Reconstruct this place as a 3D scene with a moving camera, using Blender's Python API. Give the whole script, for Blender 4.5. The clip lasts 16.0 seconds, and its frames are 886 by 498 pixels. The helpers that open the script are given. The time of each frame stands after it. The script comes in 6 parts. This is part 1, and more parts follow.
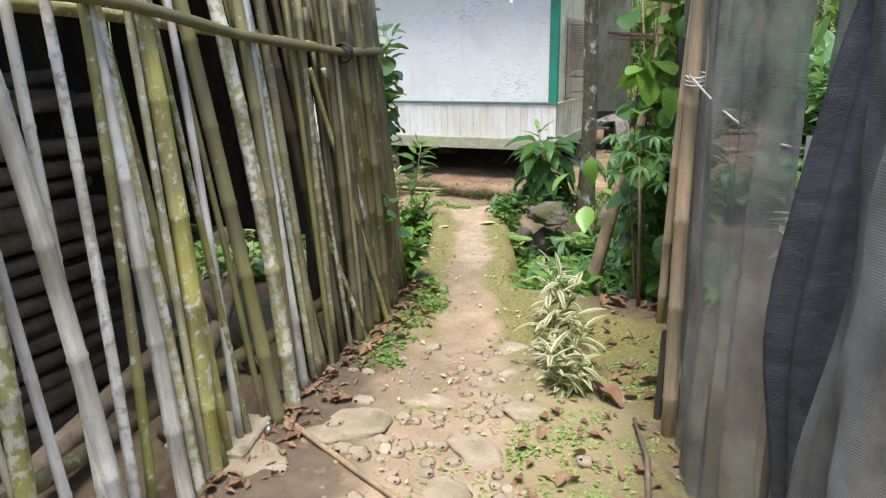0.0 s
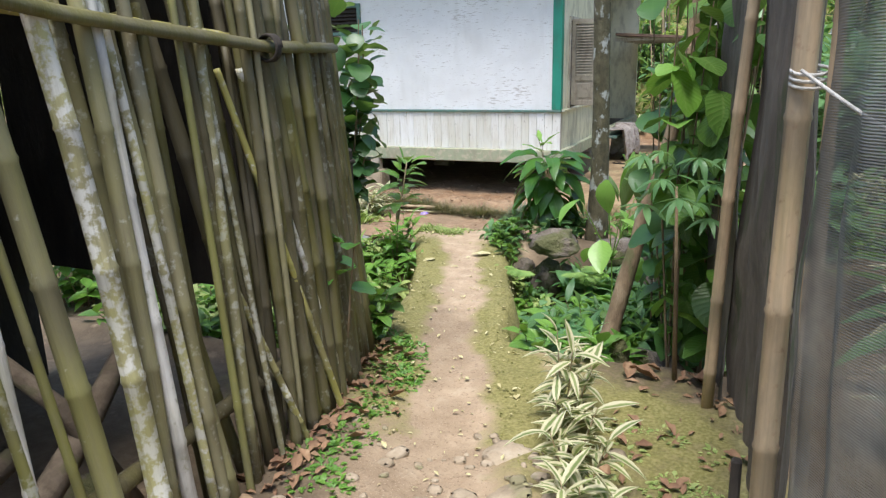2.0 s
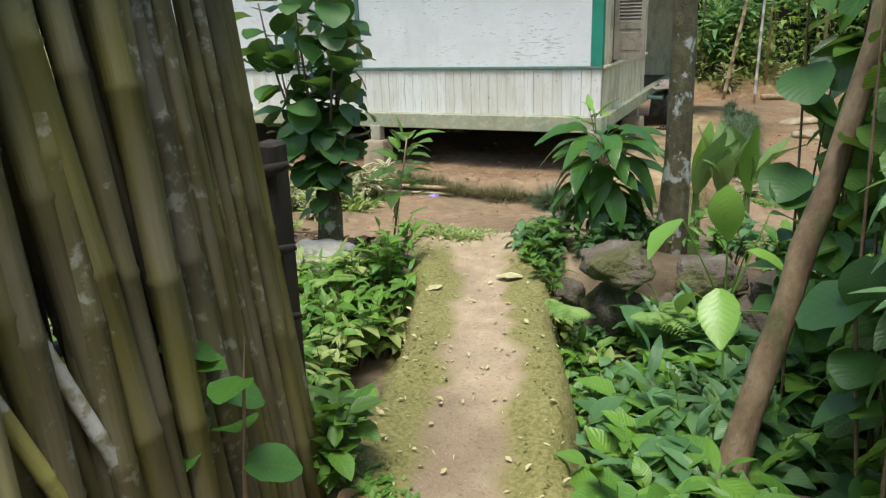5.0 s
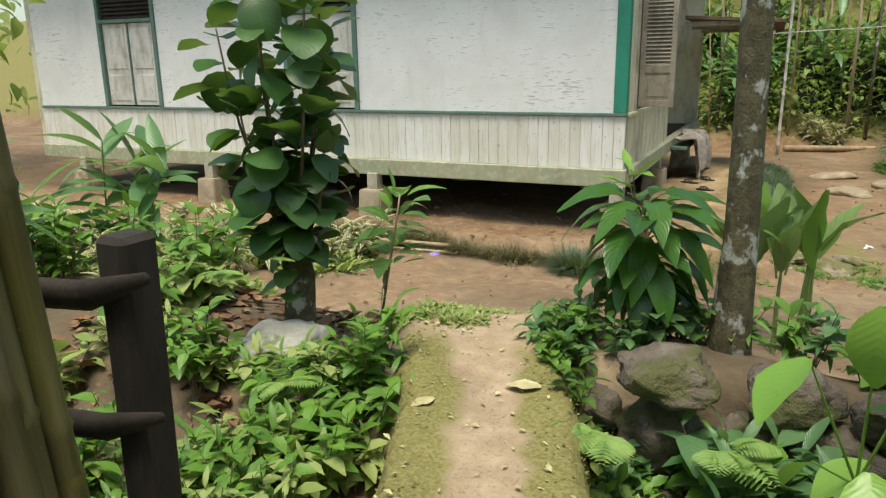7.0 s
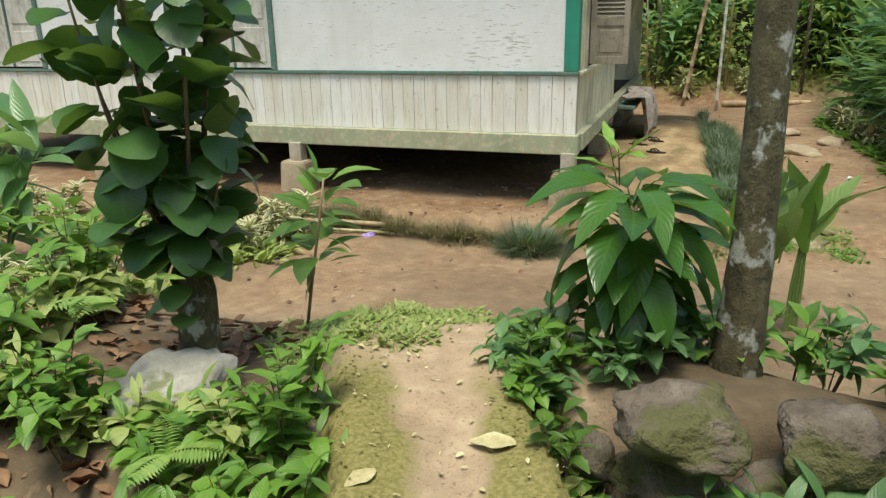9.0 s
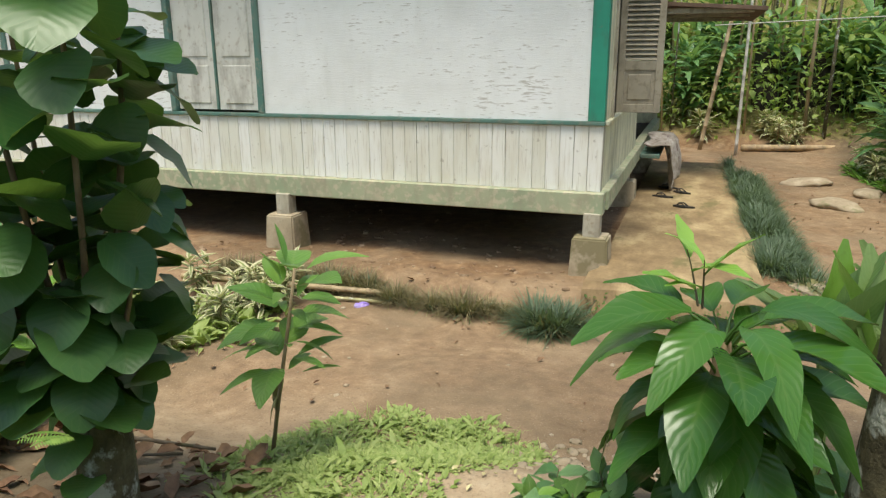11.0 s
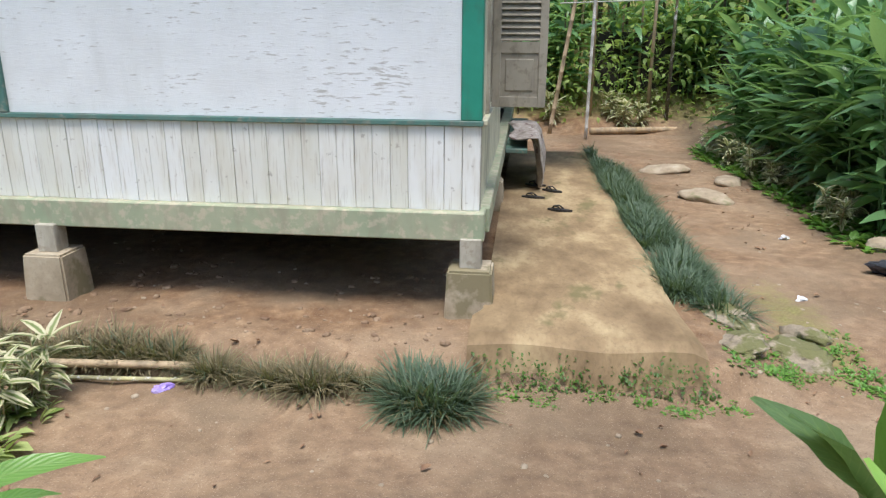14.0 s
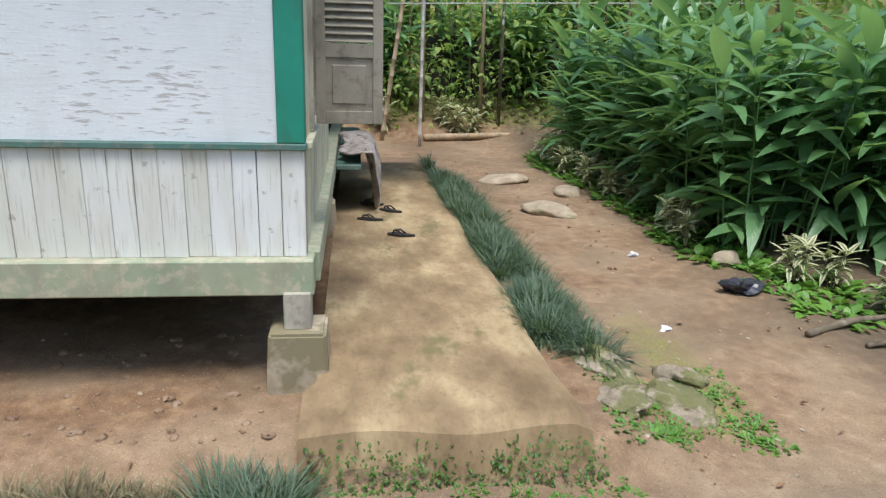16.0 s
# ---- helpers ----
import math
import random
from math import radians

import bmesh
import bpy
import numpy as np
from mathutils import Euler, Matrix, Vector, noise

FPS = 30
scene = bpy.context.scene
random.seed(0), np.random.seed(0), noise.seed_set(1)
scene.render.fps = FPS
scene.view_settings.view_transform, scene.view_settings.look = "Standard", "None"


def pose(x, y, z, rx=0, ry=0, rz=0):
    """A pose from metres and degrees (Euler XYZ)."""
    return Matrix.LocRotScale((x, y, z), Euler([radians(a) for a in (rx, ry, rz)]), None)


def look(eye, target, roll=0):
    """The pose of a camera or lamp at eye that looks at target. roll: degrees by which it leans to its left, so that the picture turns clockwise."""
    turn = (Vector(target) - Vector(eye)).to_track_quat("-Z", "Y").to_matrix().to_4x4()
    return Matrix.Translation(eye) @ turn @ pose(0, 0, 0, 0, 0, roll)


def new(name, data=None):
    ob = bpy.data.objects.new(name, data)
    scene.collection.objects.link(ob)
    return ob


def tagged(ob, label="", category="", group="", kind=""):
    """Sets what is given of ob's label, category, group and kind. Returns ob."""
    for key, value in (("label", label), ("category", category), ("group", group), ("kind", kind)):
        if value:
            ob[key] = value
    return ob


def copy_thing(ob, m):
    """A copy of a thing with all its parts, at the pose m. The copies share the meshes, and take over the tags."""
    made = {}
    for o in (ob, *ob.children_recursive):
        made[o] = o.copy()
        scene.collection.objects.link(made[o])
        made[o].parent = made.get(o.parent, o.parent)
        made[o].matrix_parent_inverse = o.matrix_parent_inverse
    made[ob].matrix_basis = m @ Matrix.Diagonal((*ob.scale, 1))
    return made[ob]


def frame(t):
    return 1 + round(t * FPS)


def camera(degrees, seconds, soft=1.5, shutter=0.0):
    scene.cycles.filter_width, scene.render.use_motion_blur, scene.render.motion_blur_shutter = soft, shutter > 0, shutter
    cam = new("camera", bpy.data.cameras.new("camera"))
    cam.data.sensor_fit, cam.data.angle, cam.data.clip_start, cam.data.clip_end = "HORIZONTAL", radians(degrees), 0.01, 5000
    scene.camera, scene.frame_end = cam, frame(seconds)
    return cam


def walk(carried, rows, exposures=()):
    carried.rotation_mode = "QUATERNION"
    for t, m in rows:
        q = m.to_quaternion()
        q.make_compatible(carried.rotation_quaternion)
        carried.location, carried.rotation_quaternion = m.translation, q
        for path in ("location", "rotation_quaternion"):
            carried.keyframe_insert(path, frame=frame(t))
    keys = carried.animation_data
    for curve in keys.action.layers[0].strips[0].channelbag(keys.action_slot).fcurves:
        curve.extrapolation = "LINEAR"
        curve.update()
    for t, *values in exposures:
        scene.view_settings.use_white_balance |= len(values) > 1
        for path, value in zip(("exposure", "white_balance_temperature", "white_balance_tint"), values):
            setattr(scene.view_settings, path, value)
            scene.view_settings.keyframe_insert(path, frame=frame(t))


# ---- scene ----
cam = camera(63.9, 16.0, soft=1.3)
PATH = [
    (0, (-0.034, 0.216, 1.543), (-0.853, 2.177, 0.971), -0.7),
    (0.5, (-0.077, 0.441, 1.518), (-0.926, 2.373, 0.893), -0.9),
    (1, (-0.186, 0.738, 1.508), (-0.945, 2.717, 0.918), -1.2),
    (1.5, (-0.260, 0.990, 1.492), (-0.989, 2.971, 0.870), -1.7),
    (2, (-0.322, 1.297, 1.496), (-1.153, 3.258, 0.945), -1.2),
    (2.5, (-0.386, 1.540, 1.476), (-1.249, 3.466, 0.852), -0.6),
    (3, (-0.535, 1.838, 1.458), (-1.344, 3.814, 0.928), -1.9),
    (5.5, (-1.097, 3.255, 1.362), (-1.972, 5.154, 0.675), -1.9),
    (6, (-1.178, 3.469, 1.334), (-2.055, 5.372, 0.665), -1.4),
    (6.5, (-1.258, 3.736, 1.318), (-2.266, 5.607, 0.746), -1.4),
    (7, (-1.376, 3.960, 1.331), (-2.272, 5.894, 0.784), -0.8),
    (7.5, (-1.481, 4.131, 1.378), (-2.299, 6.094, 0.815), -1.7),
    (8, (-1.560, 4.347, 1.359), (-2.320, 6.299, 0.686), -1.7),
    (10.5, (-1.991, 5.324, 1.289), (-2.654, 7.325, 0.659), -1.1),
    (11, (-2.045, 5.590, 1.363), (-2.760, 7.589, 0.784), -0.3),
    (11.5, (-2.087, 5.801, 1.323), (-2.773, 7.800, 0.711), -0.6),
    (12, (-2.248, 6.022, 1.371), (-2.782, 8.074, 0.783), -0.9),
    (12.5, (-2.345, 6.269, 1.359), (-2.824, 8.323, 0.732), -1.5),
    (13, (-2.408, 6.541, 1.359), (-2.806, 8.616, 0.748), -1.1),
    (13.5, (-2.422, 6.779, 1.397), (-2.759, 8.864, 0.779), 0.1),
    (14, (-2.490, 7.026, 1.365), (-2.732, 9.116, 0.724), 0.3),
    (14.5, (-2.553, 7.257, 1.373), (-2.642, 9.364, 0.746), -1.6),
    (15, (-2.578, 7.498, 1.350), (-2.504, 9.578, 0.640), -0.6),
    (15.5, (-2.545, 7.724, 1.377), (-2.362, 9.827, 0.761), -0.4),
    (16, (-2.519, 7.965, 1.357), (-2.253, 10.056, 0.729), 1.8),
]
walk(cam, [(t, look(eye, target, roll)) for t, eye, target, roll in PATH],
     exposures=((0.0, 0.85, 6450, 10), (3.0, 0.8, 6350, 10), (5.5, 0.5, 6900, 2), (7.0, 0.45, 7400, 2), (11.0, 0.55, 7300, 2), (12.5, 0.58, 6800, 7), (14.0, 0.65, 6300, 9), (16.0, 0.58, 6200, 8)))

# ---- sky, sun ----
world = bpy.data.worlds.new("sky")
scene.world = world
world.use_nodes = True
wn = world.node_tree
sky = wn.nodes.new("ShaderNodeTexSky")
sky.sky_type, sky.sun_disc = "NISHITA", False
sky.sun_elevation, sky.sun_rotation = radians(72), radians(173)
sky.air_density, sky.dust_density, sky.ozone_density = 1.0, 2.0, 1.0
wn.links.new(sky.outputs[0], wn.nodes["Background"].inputs[0])
wn.nodes["Background"].inputs[1].default_value = 0.15
sun = new("sun", bpy.data.lights.new("sun", "SUN"))
sun.data.energy, sun.data.angle, sun.data.color = 2.7, radians(25), (1.0, 0.98, 0.95)
sun.matrix_world = look((0, 0, 30), (-1.2, 9.5, 0))


# ---- materials ----
def mat(name, rough=0.8, metal=0.0):
    m = bpy.data.materials.new(name)
    m.use_nodes = True
    b = m.node_tree.nodes["Principled BSDF"]
    b.inputs["Roughness"].default_value, b.inputs["Metallic"].default_value = rough, metal
    return m, m.node_tree, b


def nd(nt, kind, **inputs):
    n = nt.nodes.new(kind)
    for k, v in inputs.items():
        n.inputs[k.replace("_", " ")].default_value = v
    return n


def coords(nt, stretch=(1, 1, 1), world_space=False):
    mp = nt.nodes.new("ShaderNodeMapping")
    if world_space:
        nt.links.new(nt.nodes.new("ShaderNodeNewGeometry").outputs["Position"], mp.inputs[0])
    else:
        nt.links.new(nt.nodes.new("ShaderNodeTexCoord").outputs["Object"], mp.inputs[0])
    mp.inputs["Scale"].default_value = stretch
    return mp.outputs[0]


def noise_of(nt, vec, scale, detail=4.0, rough=0.6):
    n = nd(nt, "ShaderNodeTexNoise", Scale=scale, Detail=detail, Roughness=rough)
    nt.links.new(vec, n.inputs["Vector"])
    return n.outputs["Fac"]


def ramp(nt, fac, stops):
    r = nt.nodes.new("ShaderNodeValToRGB")
    while len(r.color_ramp.elements) < len(stops):
        r.color_ramp.elements.new(0.5)
    for e, (p, c) in zip(r.color_ramp.elements, stops):
        e.position = p
        e.color = (*c, 1) if len(c) == 3 else c
    nt.links.new(fac, r.inputs[0])
    return r.outputs[0]


def mixc(nt, fac, a, b, how="MIX"):
    n = nt.nodes.new("ShaderNodeMix")
    n.data_type, n.blend_type = "RGBA", how
    for v, s in ((fac, 0), (a, 6), (b, 7)):
        if isinstance(v, (int, float)):
            n.inputs[s].default_value = v
        elif isinstance(v, tuple):
            n.inputs[s].default_value = (*v, 1)
        else:
            nt.links.new(v, n.inputs[s])
    return n.outputs[2]


def mathn(nt, op, a, b=0.0):
    n = nt.nodes.new("ShaderNodeMath")
    n.operation = op
    for i, v in enumerate((a, b)):
        if isinstance(v, (int, float)):
            n.inputs[i].default_value = v
        else:
            nt.links.new(v, n.inputs[i])
    return n.outputs[0]


def bump(nt, b, height, strength=0.3, dist=0.01):
    n = nd(nt, "ShaderNodeBump", Strength=strength, Distance=dist)
    nt.links.new(height, n.inputs["Height"])
    nt.links.new(n.outputs[0], b.inputs["Normal"])


def col(nt, b, c):
    nt.links.new(c, b.inputs["Base Color"])


BW = ((0, 0, 0), (1, 1, 1))


def mask(nt, fac, lo, hi):
    return ramp(nt, fac, [(lo, BW[0]), (hi, BW[1])])


def rnd(nt, island=False):
    if island:
        return nt.nodes.new("ShaderNodeNewGeometry").outputs["Random Per Island"]
    return nt.nodes.new("ShaderNodeObjectInfo").outputs["Random"]


def attr(nt, name):
    n = nt.nodes.new("ShaderNodeAttribute")
    n.attribute_name = name
    return n.outputs["Fac"]


def soil_material():
    m, nt, b = mat("soil", 0.92)
    v = coords(nt, world_space=True)
    n1, n2, n3 = noise_of(nt, v, 1.3), noise_of(nt, v, 9, 6), noise_of(nt, v, 60, 5)
    dry = ramp(nt, n2, [(0.3, (0.33, 0.24, 0.155)), (0.55, (0.42, 0.315, 0.21)), (0.75, (0.50, 0.40, 0.28))])
    red = ramp(nt, n2, [(0.3, (0.125, 0.064, 0.03)), (0.55, (0.21, 0.12, 0.06)), (0.75, (0.33, 0.21, 0.115))])
    moss = ramp(nt, n3, [(0.3, (0.115, 0.11, 0.028)), (0.5, (0.20, 0.185, 0.055)), (0.7, (0.31, 0.275, 0.115))])
    dark = ramp(nt, n2, [(0.3, (0.06, 0.042, 0.025)), (0.7, (0.13, 0.095, 0.055))])
    c = mixc(nt, attr(nt, "red"), dry, red)
    c = mixc(nt, mathn(nt, "MULTIPLY", mask(nt, n1, 0.45, 0.6), 0.35), c, (0.36, 0.27, 0.175))
    big = noise_of(nt, v, 0.75, 5)
    c = mixc(nt, mathn(nt, "MULTIPLY", mask(nt, big, 0.46, 0.6), 0.5), c, (0.13, 0.088, 0.05))
    fleck = noise_of(nt, v, 130, 3)
    c = mixc(nt, mathn(nt, "MULTIPLY", mask(nt, fleck, 0.60, 0.66), 0.5), c, (0.48, 0.38, 0.27))
    c = mixc(nt, mathn(nt, "MULTIPLY", mask(nt, n3, 0.56, 0.64), 0.35), c, (0.12, 0.075, 0.045))
    lit = mathn(nt, "MULTIPLY", attr(nt, "litter"), mask(nt, n2, 0.22, 0.42))
    c = mixc(nt, lit, c, dark)
    mm = mathn(nt, "ADD", mathn(nt, "MULTIPLY", attr(nt, "moss"), 1.3), mathn(nt, "SUBTRACT", mathn(nt, "MULTIPLY", n2, 1.2), 0.85))
    c = mixc(nt, mathn(nt, "MULTIPLY", mask(nt, mm, 0.12, 0.7), 0.95), c, moss)
    c = mixc(nt, mathn(nt, "MULTIPLY", mask(nt, n3, 0.62, 0.7), 0.4), c, (0.16, 0.10, 0.06))
    col(nt, b, c)
    bump(nt, b, mathn(nt, "ADD", n2, mathn(nt, "MULTIPLY", n3, 0.5)), 0.6, 0.02)
    return m


def paint_white():
    """Old white limewash on board, peeling along the grain."""
    m, nt, b = mat("white_peeling_paint", 0.75)
    v = coords(nt)
    grain = noise_of(nt, coords(nt, (2.2, 2.2, 14)), 4.6, 6, 0.7)
    fine = noise_of(nt, coords(nt, (6, 6, 60)), 4, 3)
    patch = noise_of(nt, v, 1.7, 5)
    c = ramp(nt, patch, [(0.3, (0.74, 0.73, 0.71)), (0.5, (0.81, 0.805, 0.79)), (0.75, (0.86, 0.855, 0.85))])
    peel = mathn(nt, "ADD", grain, mathn(nt, "MULTIPLY", patch, 0.35))
    c = mixc(nt, mathn(nt, "MULTIPLY", mask(nt, peel, 0.775, 0.82), 0.6), c, (0.34, 0.29, 0.235))
    c = mixc(nt, mathn(nt, "MULTIPLY", mask(nt, fine, 0.55, 0.75), 0.14), c, (0.5, 0.47, 0.42))
    stain = noise_of(nt, coords(nt, (3, 3, 0.5)), 1.6, 4)
    c = mixc(nt, mathn(nt, "MULTIPLY", mask(nt, stain, 0.52, 0.75), 0.16), c, (0.36, 0.33, 0.26))
    col(nt, b, c)
    bump(nt, b, grain, 0.35, 0.006)
    return m


def paint_boards():
    m, nt, b = mat("cream_weathered_boards", 0.8)
    v = coords(nt, world_space=True)
    grain = noise_of(nt, coords(nt, (30, 30, 1.6), True), 2, 5)
    spot = noise_of(nt, v, 14, 5)
    low = noise_of(nt, coords(nt, (5, 5, 1.2), True), 1.5, 4)
    c = ramp(nt, rnd(nt), [(0.0, (0.70, 0.68, 0.60)), (0.5, (0.77, 0.75, 0.69)), (1.0, (0.81, 0.80, 0.77))])
    c = mixc(nt, mathn(nt, "MULTIPLY", mask(nt, low, 0.44, 0.66), 0.4), c, (0.56, 0.50, 0.38))
    c = mixc(nt, mathn(nt, "MULTIPLY", mask(nt, grain, 0.55, 0.66), 0.5), c, (0.42, 0.36, 0.28))
    c = mixc(nt, mathn(nt, "MULTIPLY", mask(nt, spot, 0.64, 0.68), 0.5), c, (0.26, 0.21, 0.16))
    col(nt, b, c)
    bump(nt, b, grain, 0.3, 0.005)
    return m


def painted(name, base, worn, under, rough=0.6, amount=0.56):
    m, nt, b = mat(name, rough)
    v = coords(nt, world_space=True)
    n1, n2 = noise_of(nt, v, 2.2, 6), noise_of(nt, v, 18, 5)
    c = mixc(nt, mask(nt, n1, 0.35, 0.7), base, worn)
    c = mixc(nt, mathn(nt, "MULTIPLY", mask(nt, n2, amount, amount + 0.1), 0.7), c, under)
    n3 = noise_of(nt, coords(nt, (3, 3, 1.1), True), 2.6, 6)
    c = mixc(nt, mathn(nt, "MULTIPLY", mask(nt, n3, 0.47, 0.64), 0.5), c, tuple(x * 0.55 for x in under))
    col(nt, b, c)
    bump(nt, b, n2, 0.3, 0.004)
    return m


def bamboo_material(name, a, bcol, lichen, spots=0.55):
    m, nt, b = mat(name, 0.62)
    v = coords(nt, world_space=True)
    n1 = noise_of(nt, coords(nt, (1, 1, 0.35), True), 7, 5)
    n2 = noise_of(nt, v, 28, 5)
    r = rnd(nt)
    c = mixc(nt, r, a, bcol)
    c = mixc(nt, mathn(nt, "MULTIPLY", mask(nt, n1, 0.42, 0.62), 0.6), c, (0.15, 0.13, 0.09))
    k = mathn(nt, "ADD", n2, mathn(nt, "MULTIPLY", mathn(nt, "SUBTRACT", mathn(nt, "FRACT", mathn(nt, "MULTIPLY", r, 7.3)), 0.5), 0.22))
    c = mixc(nt, mathn(nt, "MULTIPLY", mask(nt, k, spots, spots + 0.1), 0.75), c, lichen)
    streak = noise_of(nt, coords(nt, (45, 45, 1.6)), 1.5, 5)
    c = mixc(nt, mathn(nt, "MULTIPLY", mask(nt, streak, 0.5, 0.64), 0.3), c, (0.17, 0.145, 0.085))
    blot = noise_of(nt, coords(nt, (1, 1, 0.5), True), 3.0, 4)
    c = mixc(nt, mathn(nt, "MULTIPLY", mask(nt, blot, 0.52, 0.66), 0.3), c, (0.25, 0.235, 0.05))
    col(nt, b, c)
    bump(nt, b, streak, 0.5, 0.006)
    return m


def leaf_material(name, c1, c2, island=False, rough=0.38, vein=0.25, edge=None, thin=0.28, relief=0.22):
    m, nt, b = mat(name, rough)
    uv = nt.nodes.new("ShaderNodeUVMap")
    sep = nt.nodes.new("ShaderNodeSeparateXYZ")
    nt.links.new(uv.outputs[0], sep.inputs[0])
    u = mathn(nt, "ABSOLUTE", mathn(nt, "SUBTRACT", sep.outputs[0], 0.5))
    ribs = mathn(nt, "SINE", mathn(nt, "SUBTRACT", mathn(nt, "MULTIPLY", sep.outputs[1], 62.0), mathn(nt, "MULTIPLY", u, 34.0)))
    mid = ramp(nt, u, [(0.0, BW[1]), (0.06, BW[0])])
    c = mixc(nt, rnd(nt, island), c1, c2)
    lines = mathn(nt, "MAXIMUM", mid, mask(nt, ribs, 0.86, 1.0))
    c = mixc(nt, mathn(nt, "MULTIPLY", lines, vein), c, (0.36, 0.44, 0.16))
    n = noise_of(nt, coords(nt, world_space=True), 35, 4)
    c = mixc(nt, mathn(nt, "MULTIPLY", mask(nt, n, 0.55, 0.75), 0.3), c, (0.10, 0.13, 0.03))
    if edge:
        c = mixc(nt, mask(nt, mathn(nt, "ADD", u, mathn(nt, "MULTIPLY", n, 0.25)), 0.26, 0.36), c, edge)
    col(nt, b, c)
    bump(nt, b, ribs, relief, 0.003)
    tr = nt.nodes.new("ShaderNodeBsdfTranslucent")
    nt.links.new(mixc(nt, 0.35, c, (0.35, 0.5, 0.05)), tr.inputs[0])
    ms = nt.nodes.new("ShaderNodeMixShader")
    ms.inputs[0].default_value = thin
    nt.links.new(b.outputs[0], ms.inputs[1])
    nt.links.new(tr.outputs[0], ms.inputs[2])
    nt.links.new(ms.outputs[0], nt.nodes["Material Output"].inputs[0])
    return m


def rough_material(name, stops, scale=8, fine=50, rough=0.9, spot=None, strength=0.6, stretch=(1, 1, 1), dist=0.02, cut=0.58):
    m, nt, b = mat(name, rough)
    v = coords(nt, stretch, True)
    n1, n2 = noise_of(nt, v, scale, 6), noise_of(nt, v, fine, 4)
    c = ramp(nt, n1, stops)
    c = mixc(nt, mathn(nt, "MULTIPLY", mask(nt, n2, 0.5, 0.7), 0.25), c, tuple(x * 0.45 for x in stops[0][1]))
    if spot:
        n3 = noise_of(nt, v, scale * 0.55, 5)
        c = mixc(nt, mathn(nt, "MULTIPLY", mask(nt, n3, cut, cut + 0.06), 0.85), c, spot)
    col(nt, b, c)
    bump(nt, b, mathn(nt, "ADD", n1, mathn(nt, "MULTIPLY", n2, 0.4)), strength, dist)
    return m


def net_material():
    m, nt, b = mat("shade_net", 0.75)
    v = coords(nt)
    n1, n2 = noise_of(nt, v, 3.0, 5), noise_of(nt, v, 0.9, 3)
    c = ramp(nt, n1, [(0.35, (0.08, 0.083, 0.08)), (0.52, (0.155, 0.16, 0.15)), (0.68, (0.27, 0.28, 0.265))])
    col(nt, b, c)
    w = nt.nodes.new("ShaderNodeTexWave")
    w.wave_type, w.bands_direction = "BANDS", "Z"
    w.inputs["Scale"].default_value, w.inputs["Distortion"].default_value, w.inputs["Detail"].default_value = 55, 1.2, 1
    nt.links.new(v, w.inputs["Vector"])
    al = mathn(nt, "ADD", mathn(nt, "MULTIPLY", n2, 0.35), mathn(nt, "MULTIPLY", w.outputs["Fac"], 0.2))
    al = mathn(nt, "ADD", al, 0.5)
    nt.links.new(al, b.inputs["Alpha"])
    bump(nt, b, mathn(nt, "ADD", n1, mathn(nt, "MULTIPLY", w.outputs["Fac"], 0.15)), 0.5, 0.02)
    return m


SOIL = soil_material()
WHITE, BOARDS = paint_white(), paint_boards()
TEAL = painted("teal_paint", (0.02, 0.235, 0.155), (0.03, 0.30, 0.20), (0.10, 0.17, 0.12), 0.5, 0.64)
TEALDARK = painted("dull_green_trim", (0.07, 0.17, 0.14), (0.13, 0.22, 0.18), (0.25, 0.25, 0.2), 0.7, 0.56)
BEAM = painted("algae_green_beam", (0.29, 0.345, 0.225), (0.43, 0.425, 0.29), (0.55, 0.48, 0.35), 0.85, 0.50)
CREAM = painted("cream_side_wall", (0.64, 0.61, 0.44), (0.71, 0.68, 0.52), (0.46, 0.41, 0.29), 0.8, 0.6)
GREYWOOD = painted("greyed_shutter_paint", (0.42, 0.38, 0.30), (0.50, 0.46, 0.38), (0.30, 0.25, 0.19), 0.8, 0.55)
SHUTTAUPE = painted("taupe_shutter_paint", (0.27, 0.235, 0.18), (0.34, 0.30, 0.235), (0.20, 0.165, 0.12), 0.8, 0.55)
SHUTWHITE = painted("dirty_white_shutter", (0.60, 0.58, 0.52), (0.68, 0.66, 0.61), (0.42, 0.36, 0.29), 0.8, 0.57)
BAM_OLD = bamboo_material("weathered_bamboo", (0.45, 0.41, 0.10), (0.52, 0.49, 0.37), (0.72, 0.71, 0.67), 0.52)
BAM_GREY = bamboo_material("silver_grey_bamboo", (0.60, 0.57, 0.47), (0.74, 0.72, 0.68), (0.30, 0.28, 0.19), 0.6)
# mossy bamboo, its colour also darkened for the shade at the far end
BAM_MOSS_SHADE = bamboo_material("mossy_shade_darkened_bamboo", (0.115, 0.105, 0.02), (0.085, 0.07, 0.035), (0.30, 0.30, 0.24), 0.64)
BAM_MID = bamboo_material("olive_lichened_bamboo", (0.21, 0.205, 0.05), (0.28, 0.25, 0.14), (0.50, 0.49, 0.41), 0.56)
BAM_TAN = bamboo_material("tan_bamboo", (0.42, 0.29, 0.17), (0.50, 0.37, 0.23), (0.24, 0.15, 0.09), 0.60)
BARK = rough_material("lichen_bark", [(0.3, (0.05, 0.042, 0.022)), (0.55, (0.11, 0.095, 0.05)), (0.75, (0.17, 0.15, 0.09))], 16, 90, 0.9, (0.46, 0.47, 0.43), 0.9, (1, 1, 0.7), 0.02, 0.565)
